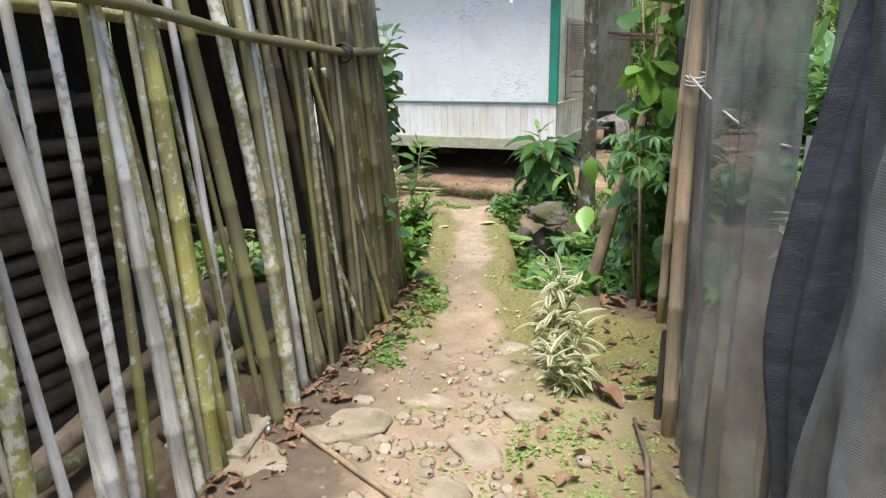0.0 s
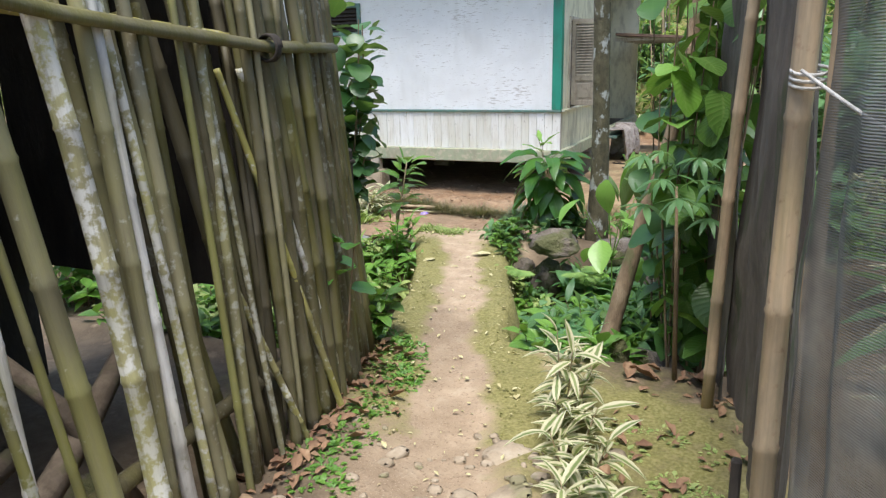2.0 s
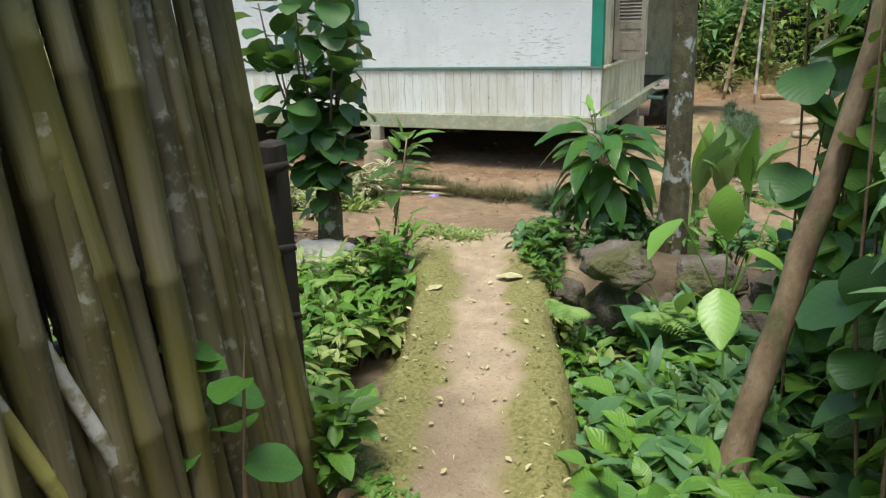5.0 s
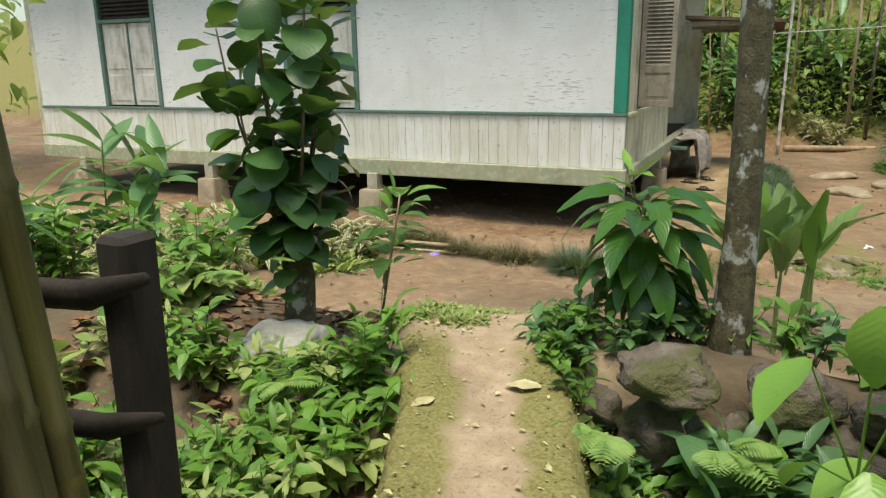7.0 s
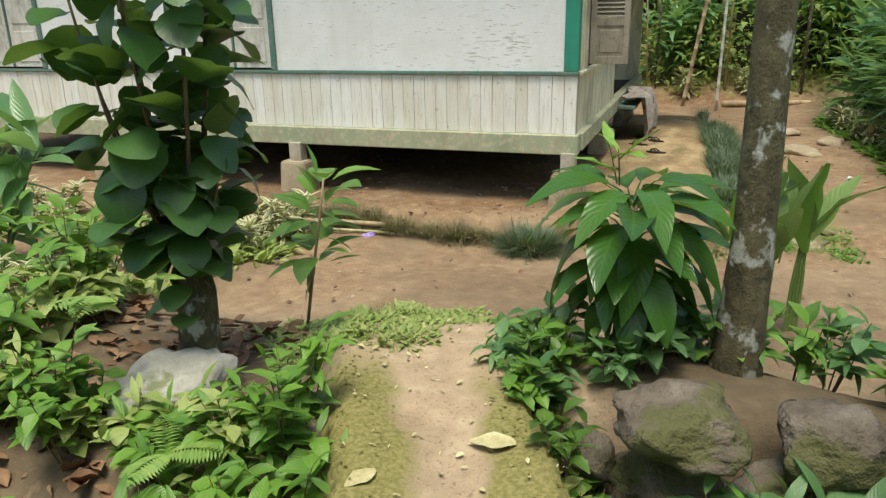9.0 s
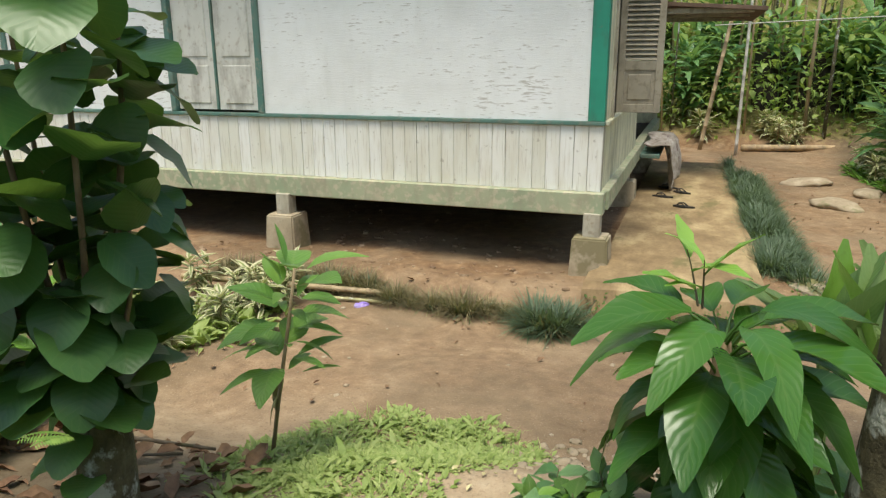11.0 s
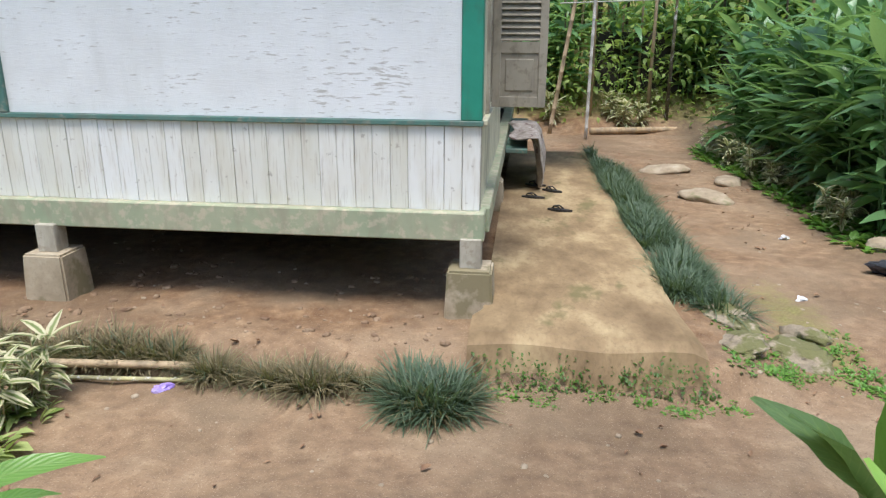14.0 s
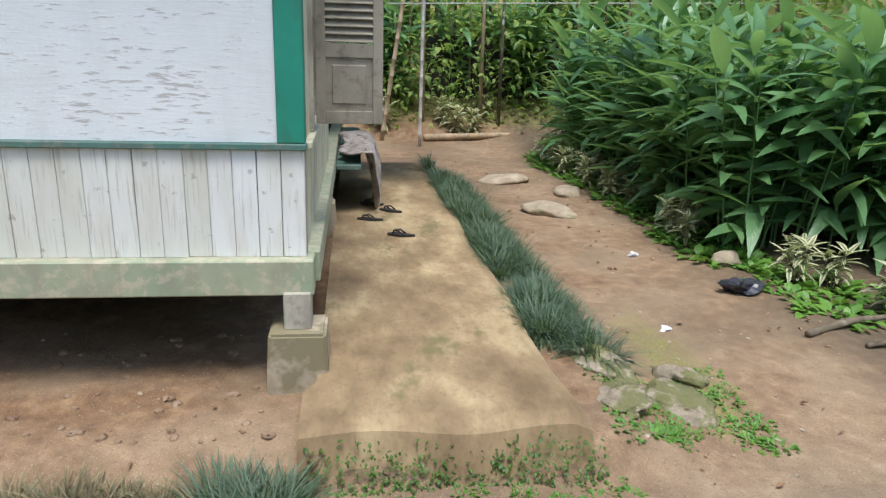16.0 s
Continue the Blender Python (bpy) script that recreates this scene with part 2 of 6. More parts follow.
BARK2 = rough_material("brown_bark", [(0.3, (0.13, 0.085, 0.05)), (0.55, (0.24, 0.17, 0.10)), (0.75, (0.34, 0.26, 0.17))], 12, 70, 0.9, (0.12, 0.12, 0.05), 0.8, (1, 1, 0.4))
STONE = rough_material("mossy_stone", [(0.3, (0.085, 0.068, 0.05)), (0.55, (0.16, 0.13, 0.10)), (0.75, (0.25, 0.215, 0.175))], 6, 45, 0.9, (0.10, 0.105, 0.035), 1.0, (1, 1, 1), 0.05, 0.50)
PALE = rough_material("pale_stone", [(0.3, (0.27, 0.21, 0.14)), (0.55, (0.38, 0.305, 0.215)), (0.75, (0.48, 0.41, 0.31))], 7, 50, 0.9, (0.24, 0.22, 0.12))
REDSTONE = rough_material("earth_stained_stone", [(0.3, (0.17, 0.10, 0.06)), (0.55, (0.27, 0.18, 0.11)), (0.75, (0.38, 0.29, 0.2))], 9, 50, 0.9)
MOSSPALE = rough_material("mossy_broken_cement", [(0.3, (0.20, 0.16, 0.11)), (0.55, (0.33, 0.27, 0.19)), (0.75, (0.46, 0.39, 0.30))], 9, 60, 0.9, (0.13, 0.135, 0.04), 0.8, (1, 1, 1), 0.03, 0.48)
GREYSTONE = rough_material("grey_lichen_stone", [(0.3, (0.28, 0.27, 0.23)), (0.55, (0.40, 0.39, 0.34)), (0.75, (0.55, 0.55, 0.50))], 7, 45, 0.9, (0.16, 0.18, 0.07))
CONCRETE = rough_material("old_concrete", [(0.3, (0.31, 0.25, 0.17)), (0.5, (0.41, 0.335, 0.235)), (0.75, (0.52, 0.45, 0.34))], 4, 40, 0.9, (0.20, 0.17, 0.09), 0.3, (1, 1, 1), 0.008, 0.53)
SLABM = rough_material("earthy_cement_slab", [(0.3, (0.17, 0.11, 0.055)), (0.5, (0.29, 0.20, 0.105)), (0.72, (0.50, 0.38, 0.21))], 2.2, 30, 0.85, (0.15, 0.125, 0.05), 0.4, (1.4, 0.8, 1), 0.012, 0.60)
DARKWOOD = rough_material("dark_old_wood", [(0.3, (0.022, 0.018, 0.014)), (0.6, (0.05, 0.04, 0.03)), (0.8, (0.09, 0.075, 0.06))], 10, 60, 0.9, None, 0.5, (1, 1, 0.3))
LOGS = rough_material("firewood", [(0.3, (0.10, 0.075, 0.05)), (0.6, (0.20, 0.155, 0.11)), (0.8, (0.30, 0.25, 0.19))], 10, 60, 0.9, (0.13, 0.12, 0.06), 0.5)
TIN = rough_material("brown_roof_tiles", [(0.3, (0.09, 0.06, 0.045)), (0.6, (0.17, 0.11, 0.08)), (0.8, (0.22, 0.16, 0.12))], 5, 40, 0.9)
DRYLEAF = rough_material("dry_leaf", [(0.3, (0.14, 0.07, 0.04)), (0.55, (0.28, 0.165, 0.09)), (0.75, (0.42, 0.30, 0.18))], 6, 40, 0.8)
YELLEAF = rough_material("yellowed_leaf", [(0.3, (0.38, 0.32, 0.14)), (0.6, (0.55, 0.5, 0.28)), (0.8, (0.62, 0.6, 0.4))], 20, 60, 0.7)
RUBBER = rough_material("black_rubber", [(0.3, (0.018, 0.015, 0.014)), (0.7, (0.04, 0.034, 0.03))], 20, 80, 0.6)
CLOTH = rough_material("striped_grey_cloth", [(0.3, (0.24, 0.2, 0.17)), (0.5, (0.38, 0.33, 0.29)), (0.7, (0.52, 0.46, 0.42))], 14, 70, 0.95, (0.12, 0.06, 0.055))
ROPE = rough_material("pale_string", [(0.3, (0.45, 0.42, 0.37)), (0.7, (0.6, 0.58, 0.54))], 40, 90, 0.9)
PURPLE = painted("violet_wrapper", (0.26, 0.16, 0.62), (0.42, 0.3, 0.75), (0.7, 0.65, 0.8), 0.35)
PLASTIC = painted("pale_plastic", (0.68, 0.68, 0.68), (0.8, 0.8, 0.8), (0.5, 0.5, 0.52), 0.35)
BLACKBAG = painted("black_plastic", (0.02, 0.02, 0.025), (0.05, 0.05, 0.06), (0.12, 0.12, 0.16), 0.3)
NET = net_material()
OLDNET = rough_material("brown_rotten_net", [(0.3, (0.075, 0.06, 0.045)), (0.55, (0.145, 0.12, 0.095)), (0.75, (0.24, 0.205, 0.165))], 5, 60, 0.95, (0.06, 0.07, 0.03), 0.8, (2, 2, 0.5))
DARKNET = rough_material("blue_black_net", [(0.3, (0.018, 0.02, 0.026)), (0.6, (0.045, 0.05, 0.06)), (0.8, (0.085, 0.09, 0.10))], 9, 160, 0.8, None, 0.6, (1, 1, 2.5))

L_GLOSS = leaf_material("glossy_dark_leaf", (0.03, 0.105, 0.02), (0.065, 0.18, 0.03), rough=0.27, vein=0.1, relief=0.13)
L_ROUND = leaf_material("round_dark_leaf", (0.035, 0.11, 0.03), (0.07, 0.165, 0.045), rough=0.36, vein=0.06, relief=0.07)
L_LIME = leaf_material("lime_leaf", (0.19, 0.38, 0.06), (0.27, 0.47, 0.09), rough=0.35, vein=0.06, relief=0.08)
L_PALE = leaf_material("blue_green_leaf", (0.165, 0.279, 0.093), (0.255, 0.386, 0.119), rough=0.4)
L_YOUNG = leaf_material("young_leaf", (0.10, 0.24, 0.05), (0.18, 0.34, 0.07), rough=0.35)
L_MID = leaf_material("mid_green_leaf", (0.083, 0.213, 0.034), (0.165, 0.333, 0.047), rough=0.4, island=True)
L_WEED = leaf_material("bright_weed", (0.22, 0.31, 0.075), (0.40, 0.47, 0.17), rough=0.5, island=True, vein=0.05)
L_DARK = leaf_material("shade_leaf", (0.045, 0.113, 0.021), (0.098, 0.200, 0.034), rough=0.35, island=True)
L_HEDGE = leaf_material("ginger_leaf", (0.09, 0.22, 0.085), (0.20, 0.37, 0.16), rough=0.3, island=True, vein=0.12, thin=0.42)
L_FAR = leaf_material("woodland_leaf", (0.15, 0.26, 0.06), (0.34, 0.44, 0.12), rough=0.5, island=True, vein=0.05, thin=0.5)
L_VARI = leaf_material("cream_striped_leaf", (0.16, 0.22, 0.07), (0.24, 0.29, 0.10), rough=0.5, island=True, vein=0.0, edge=(0.62, 0.58, 0.38))
L_MONDO = leaf_material("mondo_grass", (0.055, 0.095, 0.055), (0.145, 0.205, 0.13), rough=0.45, island=True, vein=0.0)
L_MOSS = leaf_material("olive_moss", (0.14, 0.13, 0.035), (0.28, 0.25, 0.09), rough=0.7, island=True, vein=0.0)
L_STRAW = leaf_material("withered_grass", (0.13, 0.10, 0.055), (0.33, 0.27, 0.155), rough=0.7, island=True, vein=0.0)
L_FERN = leaf_material("fern", (0.180, 0.319, 0.076), (0.300, 0.439, 0.111), rough=0.45, island=True, vein=0.0)


# ---- mesh helpers ----
def part(name, bm, material, parent=None, label="", m=None, smooth=False):
    me = bpy.data.meshes.new(name)
    bm.to_mesh(me)
    bm.free()
    return place(name, me, material, parent, label, m, smooth)


def place(name, me, material, parent=None, label="", m=None, smooth=False):
    if not me.materials:
        me.materials.append(material)
    if smooth:
        me.polygons.foreach_set("use_smooth", [True] * len(me.polygons))
    ob = new(name, me)
    if m is not None:
        ob.matrix_basis = m
    if parent:
        ob.parent = parent
    if label:
        ob["label"] = label
    return ob


def thing(name, label, category, group="", kind="", at=(0, 0, 0), turn=0):
    e = new(name)
    e.empty_display_size = 0.1
    e.matrix_basis = pose(*at, 0, 0, turn)
    return tagged(e, label, category, group, kind)


def box(bm, x0, x1, y0, y1, z0, z1, bevel=0.006, m=None):
    s = Matrix.LocRotScale(((x0 + x1) / 2, (y0 + y1) / 2, (z0 + z1) / 2), None, (abs(x1 - x0), abs(y1 - y0), abs(z1 - z0)))
    r = bmesh.ops.create_cube(bm, size=1, matrix=(m @ s) if m else s)
    if bevel:
        es = {e for v in r["verts"] for e in v.link_edges}
        bmesh.ops.bevel(bm, geom=list(es), offset=bevel, segments=1, affect="EDGES")
    return bm


def tube(bm, pts, radii, n=8, cap=True, squash=1.0):
    pts = [Vector(p) for p in pts]
    rings = []
    up = Vector((0.31, 0.87, 0.38)).normalized()
    for i, p in enumerate(pts):
        d = (pts[min(i + 1, len(pts) - 1)] - pts[max(i - 1, 0)]).normalized()
        a = d.cross(up).normalized()
        b = d.cross(a)
        r = radii[i] if isinstance(radii, (list, tuple)) else radii
        rings.append([bm.verts.new(p + a * (r * math.cos(2 * math.pi * k / n)) + b * (r * squash * math.sin(2 * math.pi * k / n))) for k in range(n)])
    for p, q in zip(rings, rings[1:]):
        for k in range(n):
            bm.faces.new((p[k], p[(k + 1) % n], q[(k + 1) % n], q[k]))
    if cap:
        bm.faces.new(rings[0][::-1])
        bm.faces.new(rings[-1])
    return bm


def culm(length, r, rng, step=0.33, bend=0.03):
    """A bamboo cane along z, with swollen joints and a slight bow."""
    bm, pts, rad = bmesh.new(), [], []
    z, bx, by = 0.0, rng.uniform(-bend, bend), rng.uniform(-bend, bend)
    nodes = []
    q = rng.uniform(0.05, step)
    while q < length - 0.03:
        nodes.append(q)
        q += step * rng.uniform(0.8, 1.2)
    zs = sorted([0, length] + [n + d for n in nodes for d in (-0.012, 0, 0.012)])
    for z in zs:
        f = z / length
        near = any(abs(z - n) < 0.002 for n in nodes)
        pts.append((bx * math.sin(f * 3.1), by * math.sin(f * 3.1), z))
        rad.append(r * (1.13 if near else 1.0) * (1 - 0.18 * f))
    tube(bm, pts, rad, 8)
    me = bpy.data.meshes.new("cane")
    bm.to_mesh(me)
    bm.free()
    return me


def rock_mesh(rng, sx, sy, sz, rough=0.22, sub=2, seed=0):
    bm = bmesh.new()
    bmesh.ops.create_icosphere(bm, subdivisions=sub, radius=1)
    off = Vector((rng.uniform(-50, 50), rng.uniform(-50, 50), seed))
    cuts = [(Vector((rng.gauss(0, 1), rng.gauss(0, 1), rng.gauss(0, 1))).normalized(), rng.uniform(0.66, 0.9)) for _ in range(9)]
    for v in bm.verts:
        k = 1 + rough * noise.noise(v.co * 1.1 + off) + rough * 0.45 * noise.noise(v.co * 3 + off) + rough * 0.3 * noise.noise(v.co * 7 + off)
        c = v.co
        for n, d in cuts:
            over = c.dot(n) - d
            if over > 0:
                c = c - n * over
        c = Vector([math.copysign(abs(a) ** 0.88, a) for a in c])
        v.co = Vector((c.x * sx, c.y * sy, c.z * sz)) * k
    me = bpy.data.meshes.new("stone")
    bm.to_mesh(me)
    bm.free()
    return me


# ---- leaves: templates, single leaves, and joined foliage ----
def leaf_template(kind, seg=5, droop=0.25, fold=0.18, wave=0.0):
    """Vertices, quads and uv of a leaf of length 1 along y; its width comes from the kind."""
    width = {"ovate": 0.30, "round": 0.45, "lance": 0.125, "blade": 0.03, "wide": 0.15, "ginger": 0.12, "quilted": 0.22}[kind]
    V, U = [], []
    for i in range(seg + 1):
        t = i / seg
        if kind == "round":
            w = width * (math.sin(math.pi * min(t * 0.93 + 0.05, 1)) ** 0.6)
        elif kind == "blade":
            w = width * (1 - t) ** 0.6
        else:
            w = width * (math.sin(math.pi * (t * 0.96 + 0.02) ** 0.85) ** 0.9)
        w = max(w, 0.004)
        y, z = t * (1 - 0.25 * droop * t), -droop * t * t
        for s in (-1, 0, 1):
            V.append((s * w, y, z + abs(s) * (fold * w) + wave * math.sin(t * 13 + s) * abs(s)))
            U.append((0.5 + 0.5 * s, t))
    F = []
    for i in range(seg):
        for k in (0, 1):
            a = i * 3 + k
            F.append((a, a + 1, a + 4, a + 3))
    return np.array(V), np.array(F), np.array(U)


def leaf_mesh(name, tpl):
    V, F, U = tpl
    return bulk_mesh(name, [(tpl, [np.eye(4)])])


def bulk_mesh(name, groups):
    """One mesh from many placed copies of templates."""
    vs, fs, us, base = [], [], [], 0
    for (V, F, U), ms in groups:
        if len(ms) == 0:
            continue
        M = np.array(ms)
        P = np.einsum("nij,vj->nvi", M[:, :3, :3], V) + M[:, None, :3, 3]
        n, k = len(M), len(V)
        vs.append(P.reshape(-1, 3))
        fs.append((F[None] + (base + np.arange(n) * k)[:, None, None]).reshape(-1, 4))
        us.append(np.tile(U[F.reshape(-1)], (n, 1)))
        base += n * k
    v, f, u = np.concatenate(vs), np.concatenate(fs), np.concatenate(us)
    me = bpy.data.meshes.new(name)
    me.vertices.add(len(v))
    me.vertices.foreach_set("co", v.astype(np.float32).ravel())
    me.loops.add(f.size)
    me.loops.foreach_set("vertex_index", f.astype(np.int32).ravel())
    me.polygons.add(len(f))
    me.polygons.foreach_set("loop_start", np.arange(0, f.size, 4, dtype=np.int32))
    me.polygons.foreach_set("use_smooth", np.ones(len(f), dtype=bool))
    me.uv_layers.new(name="UVMap").data.foreach_set("uv", u.astype(np.float32).ravel())
    me.update(calc_edges=True)
    me.validate()
    return me


def leaf_at(p, azimuth, lift, size, roll=0.0):
    """The matrix of a leaf: base p, heading and rise in degrees, its length."""
    return np.array(Matrix.Translation(p) @ Euler((radians(lift), radians(roll), radians(azimuth))).to_matrix().to_4x4() @ Matrix.Scale(size, 4))


def mx(a):
    return Matrix([list(r) for r in a])


T_OV = [leaf_template("ovate", 6, d, f, 0.012) for d, f in ((0.25, 0.25), (0.5, 0.15), (0.12, 0.35))]
T_RD = [leaf_template("round", 6, d, f, 0.02) for d, f in ((0.2, 0.2), (0.4, 0.1), (0.05, 0.3))]
T_LA = [leaf_template("lance", 5, d, f) for d, f in ((0.3, 0.3), (0.6, 0.2), (0.1, 0.4))]
T_GI = [leaf_template("ginger", 5, d, f) for d, f in ((0.35, 0.3), (0.65, 0.2), (0.15, 0.4))]
T_BL = [leaf_template("blade", 4, d, 0.2) for d in (0.5, 0.9, 0.2)]
T_SM = [leaf_template("ovate", 3, d, 0.3) for d in (0.2, 0.45)]
T_QU = [leaf_template("quilted", 9, d, f, 0.016) for d, f in ((0.45, 0.35), (0.75, 0.25), (0.25, 0.45))]
T_WI = [leaf_template("wide", 6, d, 0.3, 0.02) for d in (0.15, 0.35)]


def foliage(name, placed, templates, material, parent=None, label=""):
    groups = [(t, placed[i::len(templates)]) for i, t in enumerate(templates)]
    return place(name, bulk_mesh(name, groups), material, parent, label)


def single_leaves(plant, placed, templates, material, name="leaf"):
    meshes = [leaf_mesh(name, t) for t in templates]
    for me in meshes:
        me.materials.append(material)
    for i, m in enumerate(placed):
        place(name, meshes[i % len(meshes)], material, plant, "", mx(m))


# ---- the ground ----
def sstep(a, b, v):
    t = np.clip((v - a) / (b - a), 0, 1)
    return t * t * (3 - 2 * t)


def value_noise(x, y, scale, seed):
    g = np.random.RandomState(seed).rand(64, 64)
    u, v = x * scale, y * scale
    i, j = np.floor(u).astype(int), np.floor(v).astype(int)
    a, b = u - i, v - j
    a, b = a * a * (3 - 2 * a), b * b * (3 - 2 * b)
    at = lambda p, q: g[p % 64, q % 64]
    return (at(i, j) * (1 - a) + at(i + 1, j) * a) * (1 - b) + (at(i, j + 1) * (1 - a) + at(i + 1, j + 1) * a) * b - 0.5


def path_x(y):
    return -1.17 - 0.363 * (y - 3.2) + 0.025 * np.sin(y * 2.3) + 0.018 * np.sin(y * 5.7 + 1)


def ground_height(x, y):
    x, y = np.asarray(x, float), np.asarray(y, float)
    c = path_x(np.clip(y, -4, 9))
    z = np.zeros_like(x + y)
    end = 7.45 + 0.15 * np.sin(x * 2)
    yard = -0.5 - 0.08 * sstep(8.7, 10.2, y) + 0.16 * sstep(10.62, 10.9, y) * (1 - sstep(17, 18.5, y)) * (1 - sstep(-1.4, -0.7, x))
    yard = yard - 0.17 * sstep(14, 22, y)
    left = sstep(4.55, 4.95, y) * (1 - sstep(6.2, 6.7, y)) * sstep(0.37, 0.50, c - x)
    left_back = sstep(6.2, 6.7, y) * sstep(0.40, 0.6, c - x)
    right = sstep(4.8, 5.15, y) * (1 - sstep(7.1, 7.25, y)) * sstep(0.36, 0.48, x - c)
    z = z - 0.42 * left - 0.16 * left_back - 0.46 * right - 0.05 * sstep(4.5, 7.2, y)
    z = z - 0.25 * sstep(-2.35, -2.8, x) * (1 - sstep(4.5, 4.8, y))
    f = sstep(end, end + 1.15, y)
    z = z * (1 - f) + yard * f
    bank = np.clip(y - 23.2, 0, 9) * 0.55
    side = np.clip(x - 3.0, 0, 6) * 0.25 * sstep(9, 12, y)
    z = z + bank + side
    near = (np.abs(x) < 30) & (np.abs(y) < 40)
    z = z + near * (0.05 * value_noise(x, y, 1.3, 1) + 0.025 * value_noise(x, y, 5, 2) + 0.012 * value_noise(x, y, 14, 3))
    d = np.abs(x - c)
    z = z - 0.025 * (1 - sstep(0.1, 0.3, d)) * (1 - sstep(7.6, 8.4, y))
    return z


def gz(x, y):
    return float(ground_height(np.array([x]), np.array([y]))[0])


def build_ground():
    far = [-900, -400, -200, -100, -60, -40, -30, -24, -20]
    xs = np.array(far + list(np.arange(-17, -6.4, 0.4)) + list(np.arange(-6.4, 2.5, 0.055)) + list(np.arange(2.5, 14, 0.4)) + [-v for v in far[::-1]][1:])
    ys = np.array(far + list(np.arange(-14, 0.6, 0.5)) + list(np.arange(0.6, 12.4, 0.055)) + list(np.arange(12.4, 24, 0.2)) + [25, 27, 29, 31, 33, 36, 40, 60, 100, 200, 400, 900])
    X, Y = np.meshgrid(xs, ys)
    Z = ground_height(X, Y)
    nx, ny = len(xs), len(ys)
    a = (np.arange(ny - 1)[:, None] * nx + np.arange(nx - 1)[None]).ravel()
    f = np.stack([a, a + 1, a + nx + 1, a + nx], 1)
    v = np.stack([X, Y, Z], -1).reshape(-1, 3)
    me = bpy.data.meshes.new("ground")
    me.vertices.add(len(v))
    me.vertices.foreach_set("co", v.astype(np.float32).ravel())
    me.loops.add(f.size)
    me.loops.foreach_set("vertex_index", f.astype(np.int32).ravel())
    me.polygons.add(len(f))
    me.polygons.foreach_set("loop_start", np.arange(0, f.size, 4, dtype=np.int32))
    me.polygons.foreach_set("use_smooth", np.ones(len(f), dtype=bool))
    me.update(calc_edges=True)
    x, y = v[:, 0], v[:, 1]
    c = path_x(np.clip(y, -4, 9))
    s = x - c + 0.10 * value_noise(x, y, 2.6, 8) + 0.10 * value_noise(x, y, 9, 9)
    edge_l, edge_r = sstep(0.06, 0.25, -s), sstep(0.06, 0.25, s)
    on_path = 1 - sstep(6.8, 7.6, y)
    moss = on_path * np.maximum(edge_l * sstep(3.2, 4.4, y), edge_r * (0.55 + 0.45 * sstep(3.2, 4.4, y))) * 0.9
    moss = moss * (1 - sstep(0.45, 0.62, np.abs(s)) * sstep(4.3, 4.8, y))
    moss = np.maximum(moss, 0.5 * sstep(0.3, 0.6, s) * (1 - sstep(4.6, 5.2, y)))
    moss = np.maximum(moss, 0.62 * (1 - sstep(0.0, 0.5, np.abs(x + 0.55))) * sstep(10.5, 11.5, y) * (1 - sstep(12, 13.5, y)))
    moss = np.maximum(moss, 0.9 * sstep(23, 24.5, y))
    moss = np.where(y < 9, moss * (1 - 0.8 * sstep(1.0, 1.6, np.abs(s))), moss)
    litter = sstep(0.5, 0.9, s) * (1 - sstep(7.5, 8.6, y)) * 0.9
    litter = np.maximum(litter, sstep(0.38, 0.55, -s) * (1 - sstep(7.2, 8.2, y)) * 0.85)
    litter = np.maximum(litter, sstep(0.3, 1.2, x) * sstep(9, 11, y) * 0.9)
    red = sstep(7.5, 9.0, y) * (0.72 + 0.28 * sstep(10.6, 11.3, y)) * (1 - 0.2 * sstep(-1.4, 0, x))
    for n, w in (("moss", moss), ("litter", litter), ("red", red)):
        me.attributes.new(n, "FLOAT", "POINT").data.foreach_set("value", w.astype(np.float32))
    ob = place("ground", me, SOIL)
    return tagged(ob, "brown earth ground with a mossy trodden footpath", "ground", kind="structure")


build_ground()

# ---- the wooden house ----
WY, HX0, HX1 = 11.5, -11.6, -2.77
house = thing("house", "raised wooden house with peeling white walls and teal trim", "house")


